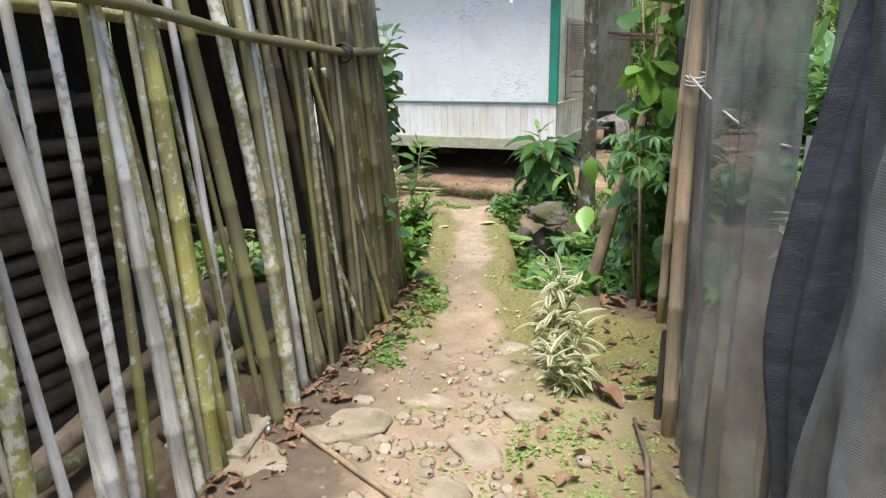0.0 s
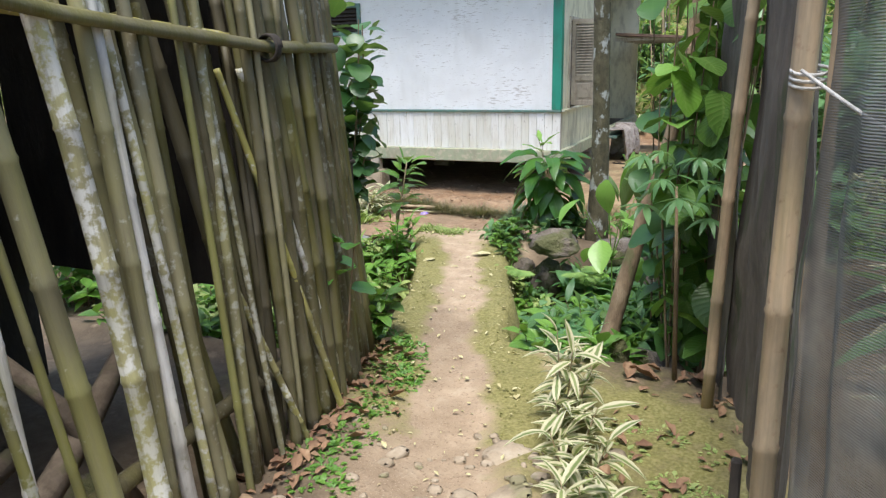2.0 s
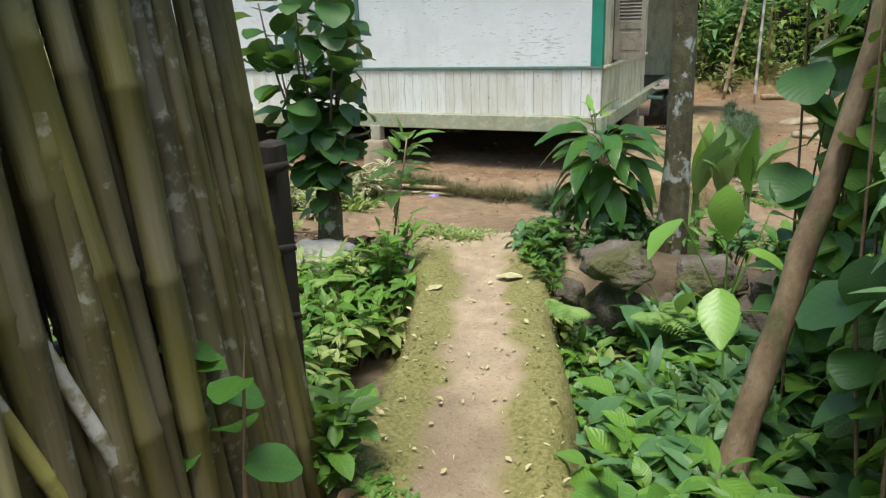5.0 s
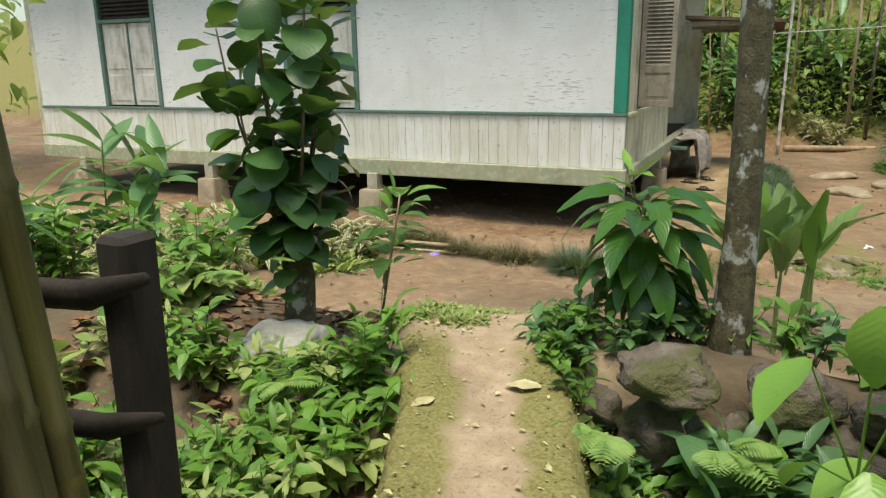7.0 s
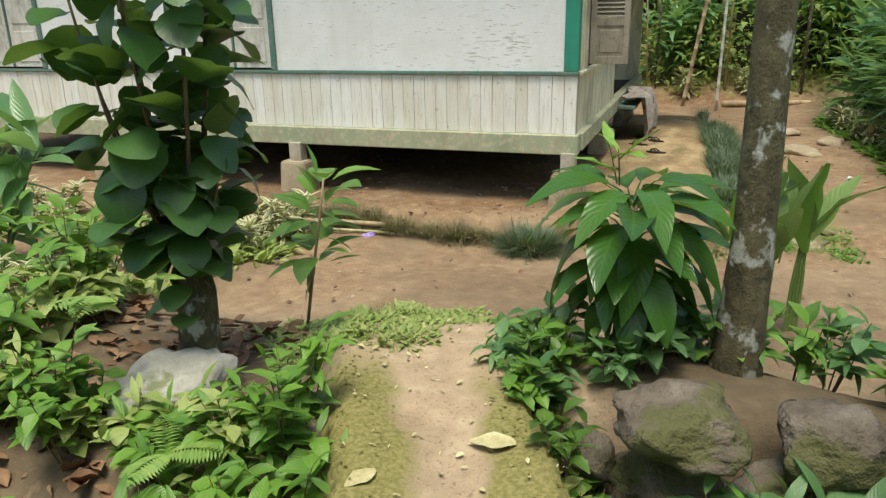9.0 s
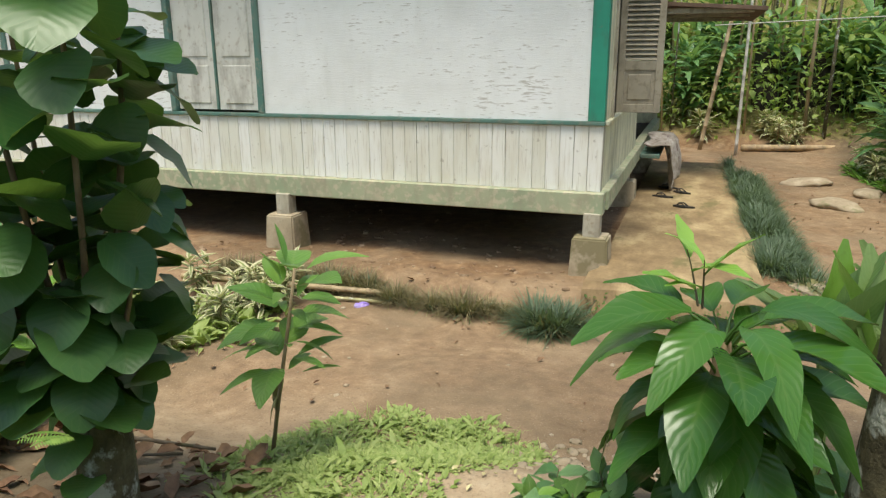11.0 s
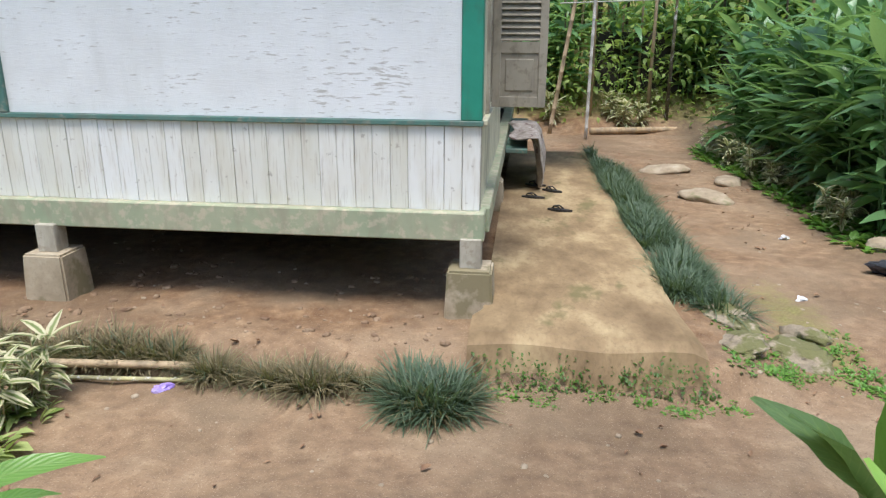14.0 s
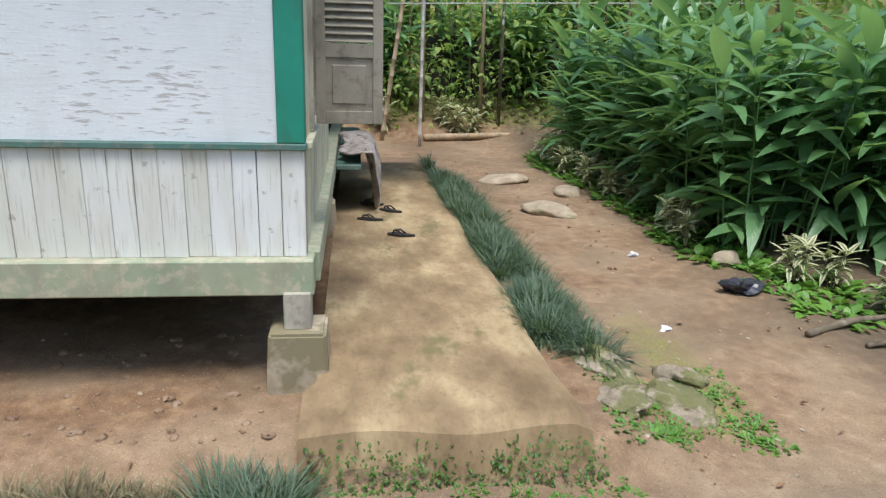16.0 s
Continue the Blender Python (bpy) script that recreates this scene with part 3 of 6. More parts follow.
def build_house():
    rng = random.Random(5)
    # upper wall of the front, pierced by two windows
    wins = ((-7.02, -5.95), (-10.22, -9.12))
    xs = [HX0, wins[1][0], wins[1][1], wins[0][0], wins[0][1], HX1 - 0.13]
    for a, b in ((xs[0], xs[1]), (xs[2], xs[3]), (xs[4], xs[5])):
        part("wall", box(bmesh.new(), a, b, WY, WY + 0.1, 0.84, 3.1, 0), WHITE, house, "whitewashed board wall with peeling paint")
    for a, b in wins:
        part("wall", box(bmesh.new(), a, b, WY, WY + 0.1, 2.42, 3.1, 0), WHITE, house, "whitewashed board wall with peeling paint")
    # wainscot of upright boards
    bm = box(bmesh.new(), HX0, HX1, WY + 0.03, WY + 0.1, 0.10, 0.80, 0)
    dado = part("wainscot", bm, GREYWOOD, house, "upright cream boards with dark gaps")
    proto = []
    for k in range(4):
        w = 0.0561 + 0.0004 * k
        b2 = box(bmesh.new(), -w, w, -0.012, 0.02, 0, 0.55, 0.003)
        for v in b2.verts:
            if v.co.z < 0.02:
                v.co.z += 0.006 * rng.random()
        me = bpy.data.meshes.new("plank")
        b2.to_mesh(me)
        b2.free()
        me.materials.append(BOARDS)
        proto.append(me)
    x = HX1 - 0.06
    while x > HX0:
        place("plank", proto[rng.randrange(4)], BOARDS, dado, "", pose(x, WY + 0.01 + rng.uniform(-0.002, 0.003), 0.256, 0, rng.uniform(-0.25, 0.25), 0))
        x -= 0.1165
    part("rail", box(bmesh.new(), HX0, HX1 + 0.012, WY - 0.028, WY + 0.05, 0.805, 0.838, 0.005), TEALDARK, house, "thin green painted rail")
    part("sill_beam", box(bmesh.new(), HX0 - 0.05, HX1 + 0.035, WY - 0.07, WY + 0.09, 0.07, 0.258, 0.008), BEAM, house, "pale green beam stained by algae")
    part("corner_post", box(bmesh.new(), HX1 - 0.128, HX1 + 0.004, WY - 0.018, WY + 0.11, 0.839, 3.1, 0.005), TEAL, house, "teal painted corner post")
    # side wall
    for d, y0, y1, z0, z1 in ((0, WY + 0.11, 11.93, 0.84, 3.1), (0, 12.85, 14.75, 0.84, 3.1), (0, 11.93, 12.85, 2.15, 3.1), (0.004, WY + 0.102, 14.75, 0.1, 0.802)):
        part("wall", box(bmesh.new(), HX1 - 0.08, HX1 - d, y0, y1, z0, z1, 0), CREAM, house, "cream painted side wall")
    part("rail", box(bmesh.new(), HX1 - 0.03, HX1 + 0.035, WY + 0.055, 14.75, 0.803, 0.836, 0.005), CREAM, house)
    part("sill_beam", box(bmesh.new(), HX1 - 0.06, HX1 + 0.06, WY + 0.095, 19.0, 0.09, 0.26, 0.008), BEAM, house)
    part("ledge", box(bmesh.new(), HX1 + 0.062, HX1 + 0.30, 14.7, 17.6, 0.12, 0.17, 0.008), TEALDARK, house, "green plank ledge along the side wall")
    part("wall", box(bmesh.new(), -4.3, HX1 - 0.082, 14.65, 14.74, 0.18, 3.1, 0), CREAM, house)
    part("wall", box(bmesh.new(), -4.4, -4.302, 14.65, 18.99, 0.18, 3.1, 0), CREAM, house)
    # back, left wall, floor, ceiling
    part("wall", box(bmesh.new(), HX0, HX1, 19.0, 19.1, 0.1, 3.1, 0), CREAM, house)
    part("wall", box(bmesh.new(), HX0 - 0.1, HX0 - 0.002, WY, 19.1, 0.1, 3.1, 0), CREAM, house)
    part("floor_deck", box(bmesh.new(), HX0, HX1 - 0.1, WY + 0.12, 18.98, 0.11, 0.17, 0), DARKWOOD, house)
    # closed shuttered windows of the front
    for a, b in wins:
        w = part("window", box(bmesh.new(), a + 0.05, b - 0.05, WY + 0.07, WY + 0.095, 0.84, 2.4, 0), DARKWOOD, house, "closed two-leaf window in a green frame")
        bm = bmesh.new()
        for p, q in ((a, a + 0.06), (b - 0.06, b)):
            box(bm, p, q, WY - 0.03, WY + 0.07, 0.841, 2.45, 0.005)
        box(bm, a + 0.061, b - 0.061, WY - 0.028, WY + 0.07, 2.39, 2.45, 0.005)
        box(bm, a + 0.061, b - 0.061, WY - 0.03, WY + 0.07, 1.98, 2.03, 0.005)
        part("frame", bm, TEALDARK, w)
        mid = (a + b) / 2
        for p, q in ((a + 0.065, mid - 0.012), (mid + 0.012, b - 0.065)):
            bm = box(bmesh.new(), p, q, WY + 0.02, WY + 0.05, 0.86, 1.975, 0.004)
            for z0, z1 in ((0.92, 1.28), (1.36, 1.92)):
                box(bm, p + 0.07, q - 0.07, WY + 0.008, WY + 0.03, z0, z1, 0.008)
            part("shutter", bm, SHUTWHITE, w, "dirty white panelled shutter")
        bm = box(bmesh.new(), mid - 0.011, mid + 0.011, WY + 0.0, WY + 0.05, 0.86, 1.975, 0.003)
        part("mullion", bm, TEALDARK, w)
        for k in range(6):
            part("louvre", box(bmesh.new(), a + 0.07, b - 0.07, -0.03, 0.03, -0.004, 0.004, 0, pose(0, WY + 0.02, 2.06 + k * 0.055, 40)), DARKWOOD, w)
    # side window with the shutter standing open
    w = part("window", box(bmesh.new(), HX1 - 0.075, HX1 - 0.06, 11.98, 12.8, 0.86, 2.12, 0), DARKWOOD, house, "side window with an open louvred shutter")
    bm = bmesh.new()
    for p, q in ((11.93, 11.985), (12.795, 12.85)):
        box(bm, HX1 - 0.055, HX1 + 0.025, p, q, 0.84, 2.15, 0.004)
    box(bm, HX1 - 0.055, HX1 + 0.025, 11.99, 12.79, 2.10, 2.15, 0.004)
    part("frame", bm, GREYWOOD, w)
    sy, s0, s1 = 11.99, HX1 + 0.035, HX1 + 0.40
    bm = bmesh.new()
    for p, q in ((s0, s0 + 0.055), (s1 - 0.055, s1)):
        box(bm, p, q, sy - 0.018, sy + 0.018, 0.88, 2.1, 0.003)
    for z0, z1 in ((0.88, 0.95), (1.235, 1.31), (2.03, 2.1)):
        box(bm, s0 + 0.054, s1 - 0.054, sy - 0.017, sy + 0.017, z0, z1, 0.003)
    box(bm, s0 + 0.05, s1 - 0.05, sy - 0.006, sy + 0.006, 0.94, 1.24, 0)
    box(bm, s0 + 0.085, s1 - 0.085, sy - 0.013, sy + 0.013, 0.985, 1.2, 0.008)
    sh = part("shutter", bm, SHUTTAUPE, w, "grey-brown louvred shutter standing open")
    me = None
    for k in range(18):
        if me is None:
            o = part("slat", box(bmesh.new(), s0 + 0.05, s1 - 0.05, -0.026, 0.026, -0.004, 0.004, 0.002), SHUTTAUPE, sh, "", pose(0, sy, 1.335 + k * 0.0395, 48))
            me = o.data
        else:
            place("slat", me, SHUTTAUPE, sh, "", pose(0, sy, 1.335 + k * 0.0395, 48))
    # piers of concrete with a short wooden block
    for x, y in ((-2.82, 11.48), (-5.76, 11.46), (-8.35, 11.48), (-10.8, 11.48), (-2.86, 14.4), (-5.8, 14.4), (-8.4, 14.4), (-2.86, 17.4)):
        bm = bmesh.new()
        r = bmesh.ops.create_cone(bm, cap_ends=True, segments=4, radius1=0.245, radius2=0.205, depth=0.55, matrix=pose(x, y, -0.107 - 0.275, 0, 0, 45))
        bmesh.ops.bevel(bm, geom=list(bm.edges), offset=0.015, segments=2, affect="EDGES")
        p = part("pier", bm, CONCRETE, house, "tapered concrete pier")
        part("block", box(bmesh.new(), x - 0.07, x + 0.07, y - 0.07, y + 0.07, -0.11, 0.09, 0.006), GREYWOOD, p, "short wooden block")
    # main roof, with deep eaves over the front
    bm = bmesh.new()
    ridge = (WY + 19.1) / 2
    m0 = [(HX0 - 0.5, 10.95, 3.12), (HX1 + 0.2, 10.95, 3.12), (HX1 + 0.35, ridge, 5.0), (HX0 - 0.5, ridge, 5.0)]
    m1 = [(HX0 - 0.5, 19.65, 3.12), (HX1 + 0.35, 19.65, 3.12), (HX1 + 0.35, ridge, 5.0), (HX0 - 0.5, ridge, 5.0)]
    for q in (m0, m1[::-1]):
        lo = [bm.verts.new(p) for p in q]
        hi = [bm.verts.new((p[0], p[1], p[2] + 0.08)) for p in q]
        bm.faces.new(lo[::-1])
        bm.faces.new(hi)
        for k in range(4):
            bm.faces.new((lo[k], lo[(k + 1) % 4], hi[(k + 1) % 4], hi[k]))
    part("roof", bm, TIN, house, "brown tiled roof with deep eaves")
    for x in (HX0, HX1 - 0.05):
        bm = bmesh.new()
        bm.faces.new((bm.verts.new((x, WY, 3.1)), bm.verts.new((x, 19.1, 3.1)), bm.verts.new((x, ridge, 4.95))))
        part("gable", bm, CREAM, house)
    # lean-to awning over the side
    bm = bmesh.new()
    box(bm, -2.74, -1.35, 15.7, 19.0, -0.02, 0.03, 0.004, pose(0, 0, 2.0, 0, 0, 0) @ pose(-2.74, 0, 0, 0, 4, 0) @ pose(2.74, 0, 0))
    aw = part("awning", bm, TIN, house, "low brown awning over the side path")
    for y in (15.8, 16.9, 18.4):
        part("rafter", box(bmesh.new(), -2.76, -1.5, y, y + 0.05, 1.87, 1.94, 0.004), GREYWOOD, aw)


build_house()

# ---- cement slab along the side, its stones ----


def build_slab():
    bm = bmesh.new()
    rng = random.Random(3)
    ys = np.linspace(10.78, 17.7, 60)
    rows = []
    for i, y in enumerate(ys):
        row = []
        for k in range(17):
            f = k / 16
            x0 = -2.72 + (0.0 if y > 11.2 else -0.06)
            x1 = -1.44 - 0.028 * (y - 10.8) + 0.02 * math.sin(y * 3.1)
            x = x0 + (x1 - x0) * f
            yy = y + (0.03 * math.sin(x * 7) if i == 0 else 0)
            z = -0.32 + 0.008 * noise.noise(Vector((x * 3, y * 3, 0))) - (0.035 if k == 16 else 0) - (0.03 if i == 0 else 0)
            row.append(bm.verts.new((x, yy, z)))
        rows.append(row)
    for p, q in zip(rows, rows[1:]):
        for k in range(16):
            bm.faces.new((p[k], p[k + 1], q[k + 1], q[k]))
    ring = rows[0] + [r[-1] for r in rows[1:]] + rows[-1][::-1][1:] + [r[0] for r in rows[::-1]][1:-1]
    low = []
    for v in ring:
        sl = 0.16 if v in rows[0] else 0.02
        low.append(bm.verts.new((v.co.x, v.co.y - (sl if v in rows[0] else 0), -0.75)))
    n = len(ring)
    for k in range(n):
        bm.faces.new((ring[k], low[k], low[(k + 1) % n], ring[(k + 1) % n]))
    ob = part("cement_slab", bm, SLABM, None, smooth=False)
    tagged(ob, "worn earthy cement slab beside the raised house", "slab", kind="structure")


build_slab()


def stone(x, y, z, sx, sy, sz, material, label, group="", name="stone", turn=0, rough=0.22, sub=3):
    rng = random.Random(int(x * 1000) + int(y * 777))
    me = rock_mesh(rng, sx, sy, sz, rough, sub)
    o = place(name, me, material, None, "", pose(x, y, z, rng.uniform(-6, 6), rng.uniform(-6, 6), turn or rng.uniform(0, 360)), True)
    return tagged(o, label, "stone", group)


def rng_turn(x):
    return 4 + 13 * math.sin(x * 40)


for x, y, sx, sy, sz in ((-1.08, 11.62, 0.22, 0.15, 0.05), (-0.75, 11.35, 0.2, 0.22, 0.07), (-1.16, 11.2, 0.16, 0.2, 0.06), (-0.55, 11.62, 0.16, 0.12, 0.08)):
    stone(x, y, gz(x, y) + sz * 0.05, sx, sy, sz, MOSSPALE, "flat mossy stone at the slab's corner", "stones at the slab corner", rough=0.45, sub=4)
for x, y, s in ((-0.25, 15.9, 0.28), (-0.35, 18.2, 0.3), (0.35, 17.2, 0.2), (0.9, 13.9, 0.12)):
    stone(x, y, gz(x, y) + 0.02, s * 1.3, s * 0.9, 0.09, PALE, "flat pale stone half sunk in the bare yard", "stones of the yard")
# stones that carry the terrace beside the tree, under one broad cap stone
for x, y, z, sx, sy, sz in ((-1.69, 6.86, 0.06, 0.25, 0.19, 0.10), (-1.22, 7.02, -0.02, 0.19, 0.17, 0.11), (-0.8, 7.0, -0.04, 0.2, 0.17, 0.12),
                            (-1.72, 6.97, -0.3, 0.19, 0.17, 0.18), (-1.36, 6.98, -0.3, 0.19, 0.17, 0.17), (-1.0, 6.97, -0.27, 0.19, 0.17, 0.16), (-0.64, 6.97, -0.3, 0.19, 0.17, 0.17),
                            (-1.9, 6.9, -0.52, 0.16, 0.15, 0.13), (-1.56, 6.88, -0.56, 0.2, 0.16, 0.14), (-1.18, 6.88, -0.55, 0.2, 0.16, 0.14), (-0.82, 6.88, -0.54, 0.19, 0.16, 0.14), (-2.0, 7.08, -0.28, 0.1, 0.14, 0.13)):
    stone(x, y, z, sx, sy, sz, STONE, "brown mossy stone of a dry-laid wall", "stones of the dry wall", turn=rng_turn(x), rough=0.34, sub=4)
stone(-3.72, 6.86, -0.2, 0.27, 0.22, 0.17, GREYSTONE, "pale lichen-grey boulder beside the path", name="boulder", rough=0.4, sub=4)
stone(-3.0, 6.62, -0.2, 0.1, 0.18, 0.17, STONE, "mossy stone of the path's edge", "edge stones")
stone(-0.68, 5.15, -0.22, 0.22, 0.16, 0.15, STONE, "brown stone at the foot of the sapling", name="boulder")
stone(-0.85, 4.95, -0.03, 0.06, 0.05, 0.09, STONE, "small upright stone by the path", "edge stones")
# flagstones sunk in the path
for x, y, sx, sy in ((-1.25, 2.98, 0.09, 0.17), (-1.52, 2.62, 0.2, 0.2), (-1.12, 3.3, 0.1, 0.08), (-0.93, 2.7, 0.17, 0.12), (-0.8, 3.02, 0.12, 0.1), (-0.78, 3.45, 0.1, 0.12), (-1.0, 3.5, 0.12, 0.08), (-1.7, 2.2, 0.22, 0.15), (-0.95, 2.35, 0.16, 0.12), (-1.1, 3.75, 0.13, 0.1)):
    stone(x, y, gz(x, y) - 0.012, sx, sy, 0.028, PALE, "flat pale stone sunk in the footpath", "stones of the footpath", "flagstone", rough=0.3)


def slab_block():
    ob = part("cement_block", box(bmesh.new(), -0.17, 0.17, -0.15, 0.15, -0.05, 0.05, 0.01), CONCRETE, None, m=pose(-1.92, 2.3, 0.02, 2, 3, 15))
    tagged(ob, "worn cement block lying by the fence", "block")


slab_block()


# ---- bamboo fence ----
def fence_x(y):
    return np.interp(y, (-1.5, 0.8, 2.0, 2.55, 3.5, 4.31, 4.7), (-1.62, -1.70, -1.76, -1.80, -1.92, -2.07, -2.16))


def rail_x(y):
    return np.interp(y, (-1.5, 0.8, 1.99, 2.72, 3.69, 4.36, 4.62), (-1.72, -1.84, -1.95, -2.05, -2.15, -2.27, -2.37))


def build_fence():
    rng = random.Random(11)
    f = thing("bamboo_fence", "weathered bamboo stake fence grey and green with lichen", "fence")
    canes = [culm(L, r, rng, 0.36, 0.025) for L, r in ((2.5, 0.021), (2.35, 0.026), (2.6, 0.030), (2.2, 0.018), (2.45, 0.024), (2.3, 0.033), (2.5, 0.016), (2.1, 0.022))]
    canes = [[me.copy() for me in canes] for k in range(4)]
    for row, ma in zip(canes, (BAM_OLD, BAM_MOSS_SHADE, BAM_GREY, BAM_MID)):
        for me in row:
            me.materials.append(ma)
    y = -1.4
    while y < 4.58:
        b = Vector((fence_x(y) + rng.uniform(-0.02, 0.02), y, -0.06))
        t = Vector((rail_x(y) + 0.035 + rng.uniform(-0.015, 0.02), y + rng.choice((-0.12, -0.05, 0.0, 0.04, 0.09)) + rng.uniform(-0.04, 0.03), 1.6))
        if y > 4.1:
            t.y = y + rng.uniform(-0.05, 0.01)
        d = (t - b).normalized()
        q = Vector((0, 0, 1)).rotation_difference(d)
        fat = rng.uniform(0.85, 1.35) if y < 1.9 or y > 3.8 else rng.uniform(0.75, 1.2)
        # beyond y 3.2 nearly all stakes take the tone with shade mixed in
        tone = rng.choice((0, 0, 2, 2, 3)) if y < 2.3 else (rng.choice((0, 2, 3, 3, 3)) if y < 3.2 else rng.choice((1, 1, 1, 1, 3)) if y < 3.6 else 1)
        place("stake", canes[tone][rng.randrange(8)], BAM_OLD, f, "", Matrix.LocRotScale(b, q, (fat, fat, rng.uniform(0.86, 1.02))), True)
        y += rng.choice((0.045, 0.055, 0.065, 0.085, 0.14)) if y < 3.1 else (rng.uniform(0.04, 0.075) if y < 3.7 else rng.uniform(0.028, 0.048))
    # a second, thinner layer of stakes behind
    for k in range(12):
        y = rng.uniform(2.9, 4.3)
        b = Vector((fence_x(y) - rng.uniform(0.05, 0.12), y, -0.08))
        t = Vector((rail_x(y) - rng.uniform(0.03, 0.08), y + rng.uniform(-0.16, 0.12), 1.62))
        q = Vector((0, 0, 1)).rotation_difference((t - b).normalized())
        # tone 1 carries the far end's shade in its colour
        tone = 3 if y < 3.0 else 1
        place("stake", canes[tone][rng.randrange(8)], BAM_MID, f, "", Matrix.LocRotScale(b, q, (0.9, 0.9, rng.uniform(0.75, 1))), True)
    # crowded, crossing stakes at the end
    for k in range(15):
        y = rng.uniform(3.2, 4.5)
        b = Vector((fence_x(y) - rng.uniform(0.02, 0.12), y, -0.08))
        t = Vector((rail_x(y) - rng.uniform(0.03, 0.1), y + rng.uniform(-0.3, 0.0), 1.65))
        q = Vector((0, 0, 1)).rotation_difference((t - b).normalized())
        # all in the mossy tone that has shade worked into its colour
        place("stake", canes[1][rng.randrange(8)], BAM_MOSS_SHADE, f, "", Matrix.LocRotScale(b, q, (1.1, 1.1, rng.uniform(0.8, 1))), True)
    for b, t in (((-1.92, 3.86, -0.05), (-2.12, 3.45, 1.5)), ((-1.98, 4.0, -0.05), (-2.1, 3.55, 1.5)), ((-1.9, 3.55, -0.04), (-2.02, 3.3, 0.75))):
        b, t = Vector(b), Vector(t)
        q = Vector((0, 0, 1)).rotation_difference((t - b).normalized())
        place("stake", canes[0][6], BAM_OLD, f, "", Matrix.LocRotScale(b, q, (1, 1, (t - b).length / 2.5)), True)
    pts = [(rail_x(y) + 0.085, y, float(np.interp(y, (-1.5, 1.99, 2.72, 3.69, 4.5), (1.78, 1.73, 1.64, 1.58, 1.59)))) for y in np.linspace(-1.4, 4.45, 24)]
    part("rail", tube(bmesh.new(), pts, [0.027 + 0.003 * (i % 3 == 0) for i in range(24)], 8, True, 0.7), BAM_MOSS_SHADE, f, "split bamboo rail", smooth=True)
    pts = [(rail_x(y) - 0.05, y, float(np.interp(y, (-1.5, 1.99, 4.5), (1.76, 1.70, 1.57)))) for y in np.linspace(-1.4, 4.45, 24)]
    part("rail", tube(bmesh.new(), pts, 0.022, 8), BAM_OLD, f, smooth=True)
    pts = [(fence_x(y) - 0.09, y, 0.32 + 0.05 * math.sin(y)) for y in np.linspace(-1.4, 4.3, 14)]
    part("rail", tube(bmesh.new(), pts, 0.03, 8), BAM_MOSS_SHADE, f, smooth=True)
    bm = bmesh.new()
    for k in range(9):
        a = k * 0.9
        pts = [(-2.06 + 0.05 * math.cos(s + a), 3.70 + 0.02 * math.sin(s * 0.5 + k), 1.575 + 0.05 * math.sin(s + a)) for s in np.linspace(0, 6.0, 14)]
        tube(bm, pts, 0.006, 5)
    part("binding", bm, DARKWOOD, f, "dark fibre binding", smooth=True)


build_fence()


def build_gatepost():
    p = thing("gate_post", "dark weathered wooden post with crooked bars", "post")
    bm = box(bmesh.new(), -0.038, 0.038, -0.045, 0.045, -0.55, 1.04, 0.012)
    part("post", bm, DARKWOOD, p)
    for z, dz in ((0.93, 0.02), (0.66, 0.1), (0.42, 0.22)):
        pts = [(-1.0, -0.25, z - dz), (-0.5, -0.12, z - 0.02), (-0.05, -0.06, z), (0.1, -0.05, z + 0.05)]
        part("bar", tube(bmesh.new(), pts, [0.035, 0.04, 0.035, 0.012], 7, True, 0.6), DARKWOOD, p, smooth=True)
    p.matrix_basis = pose(-2.47, 4.88, 0, 0, 1, 0)


build_gatepost()


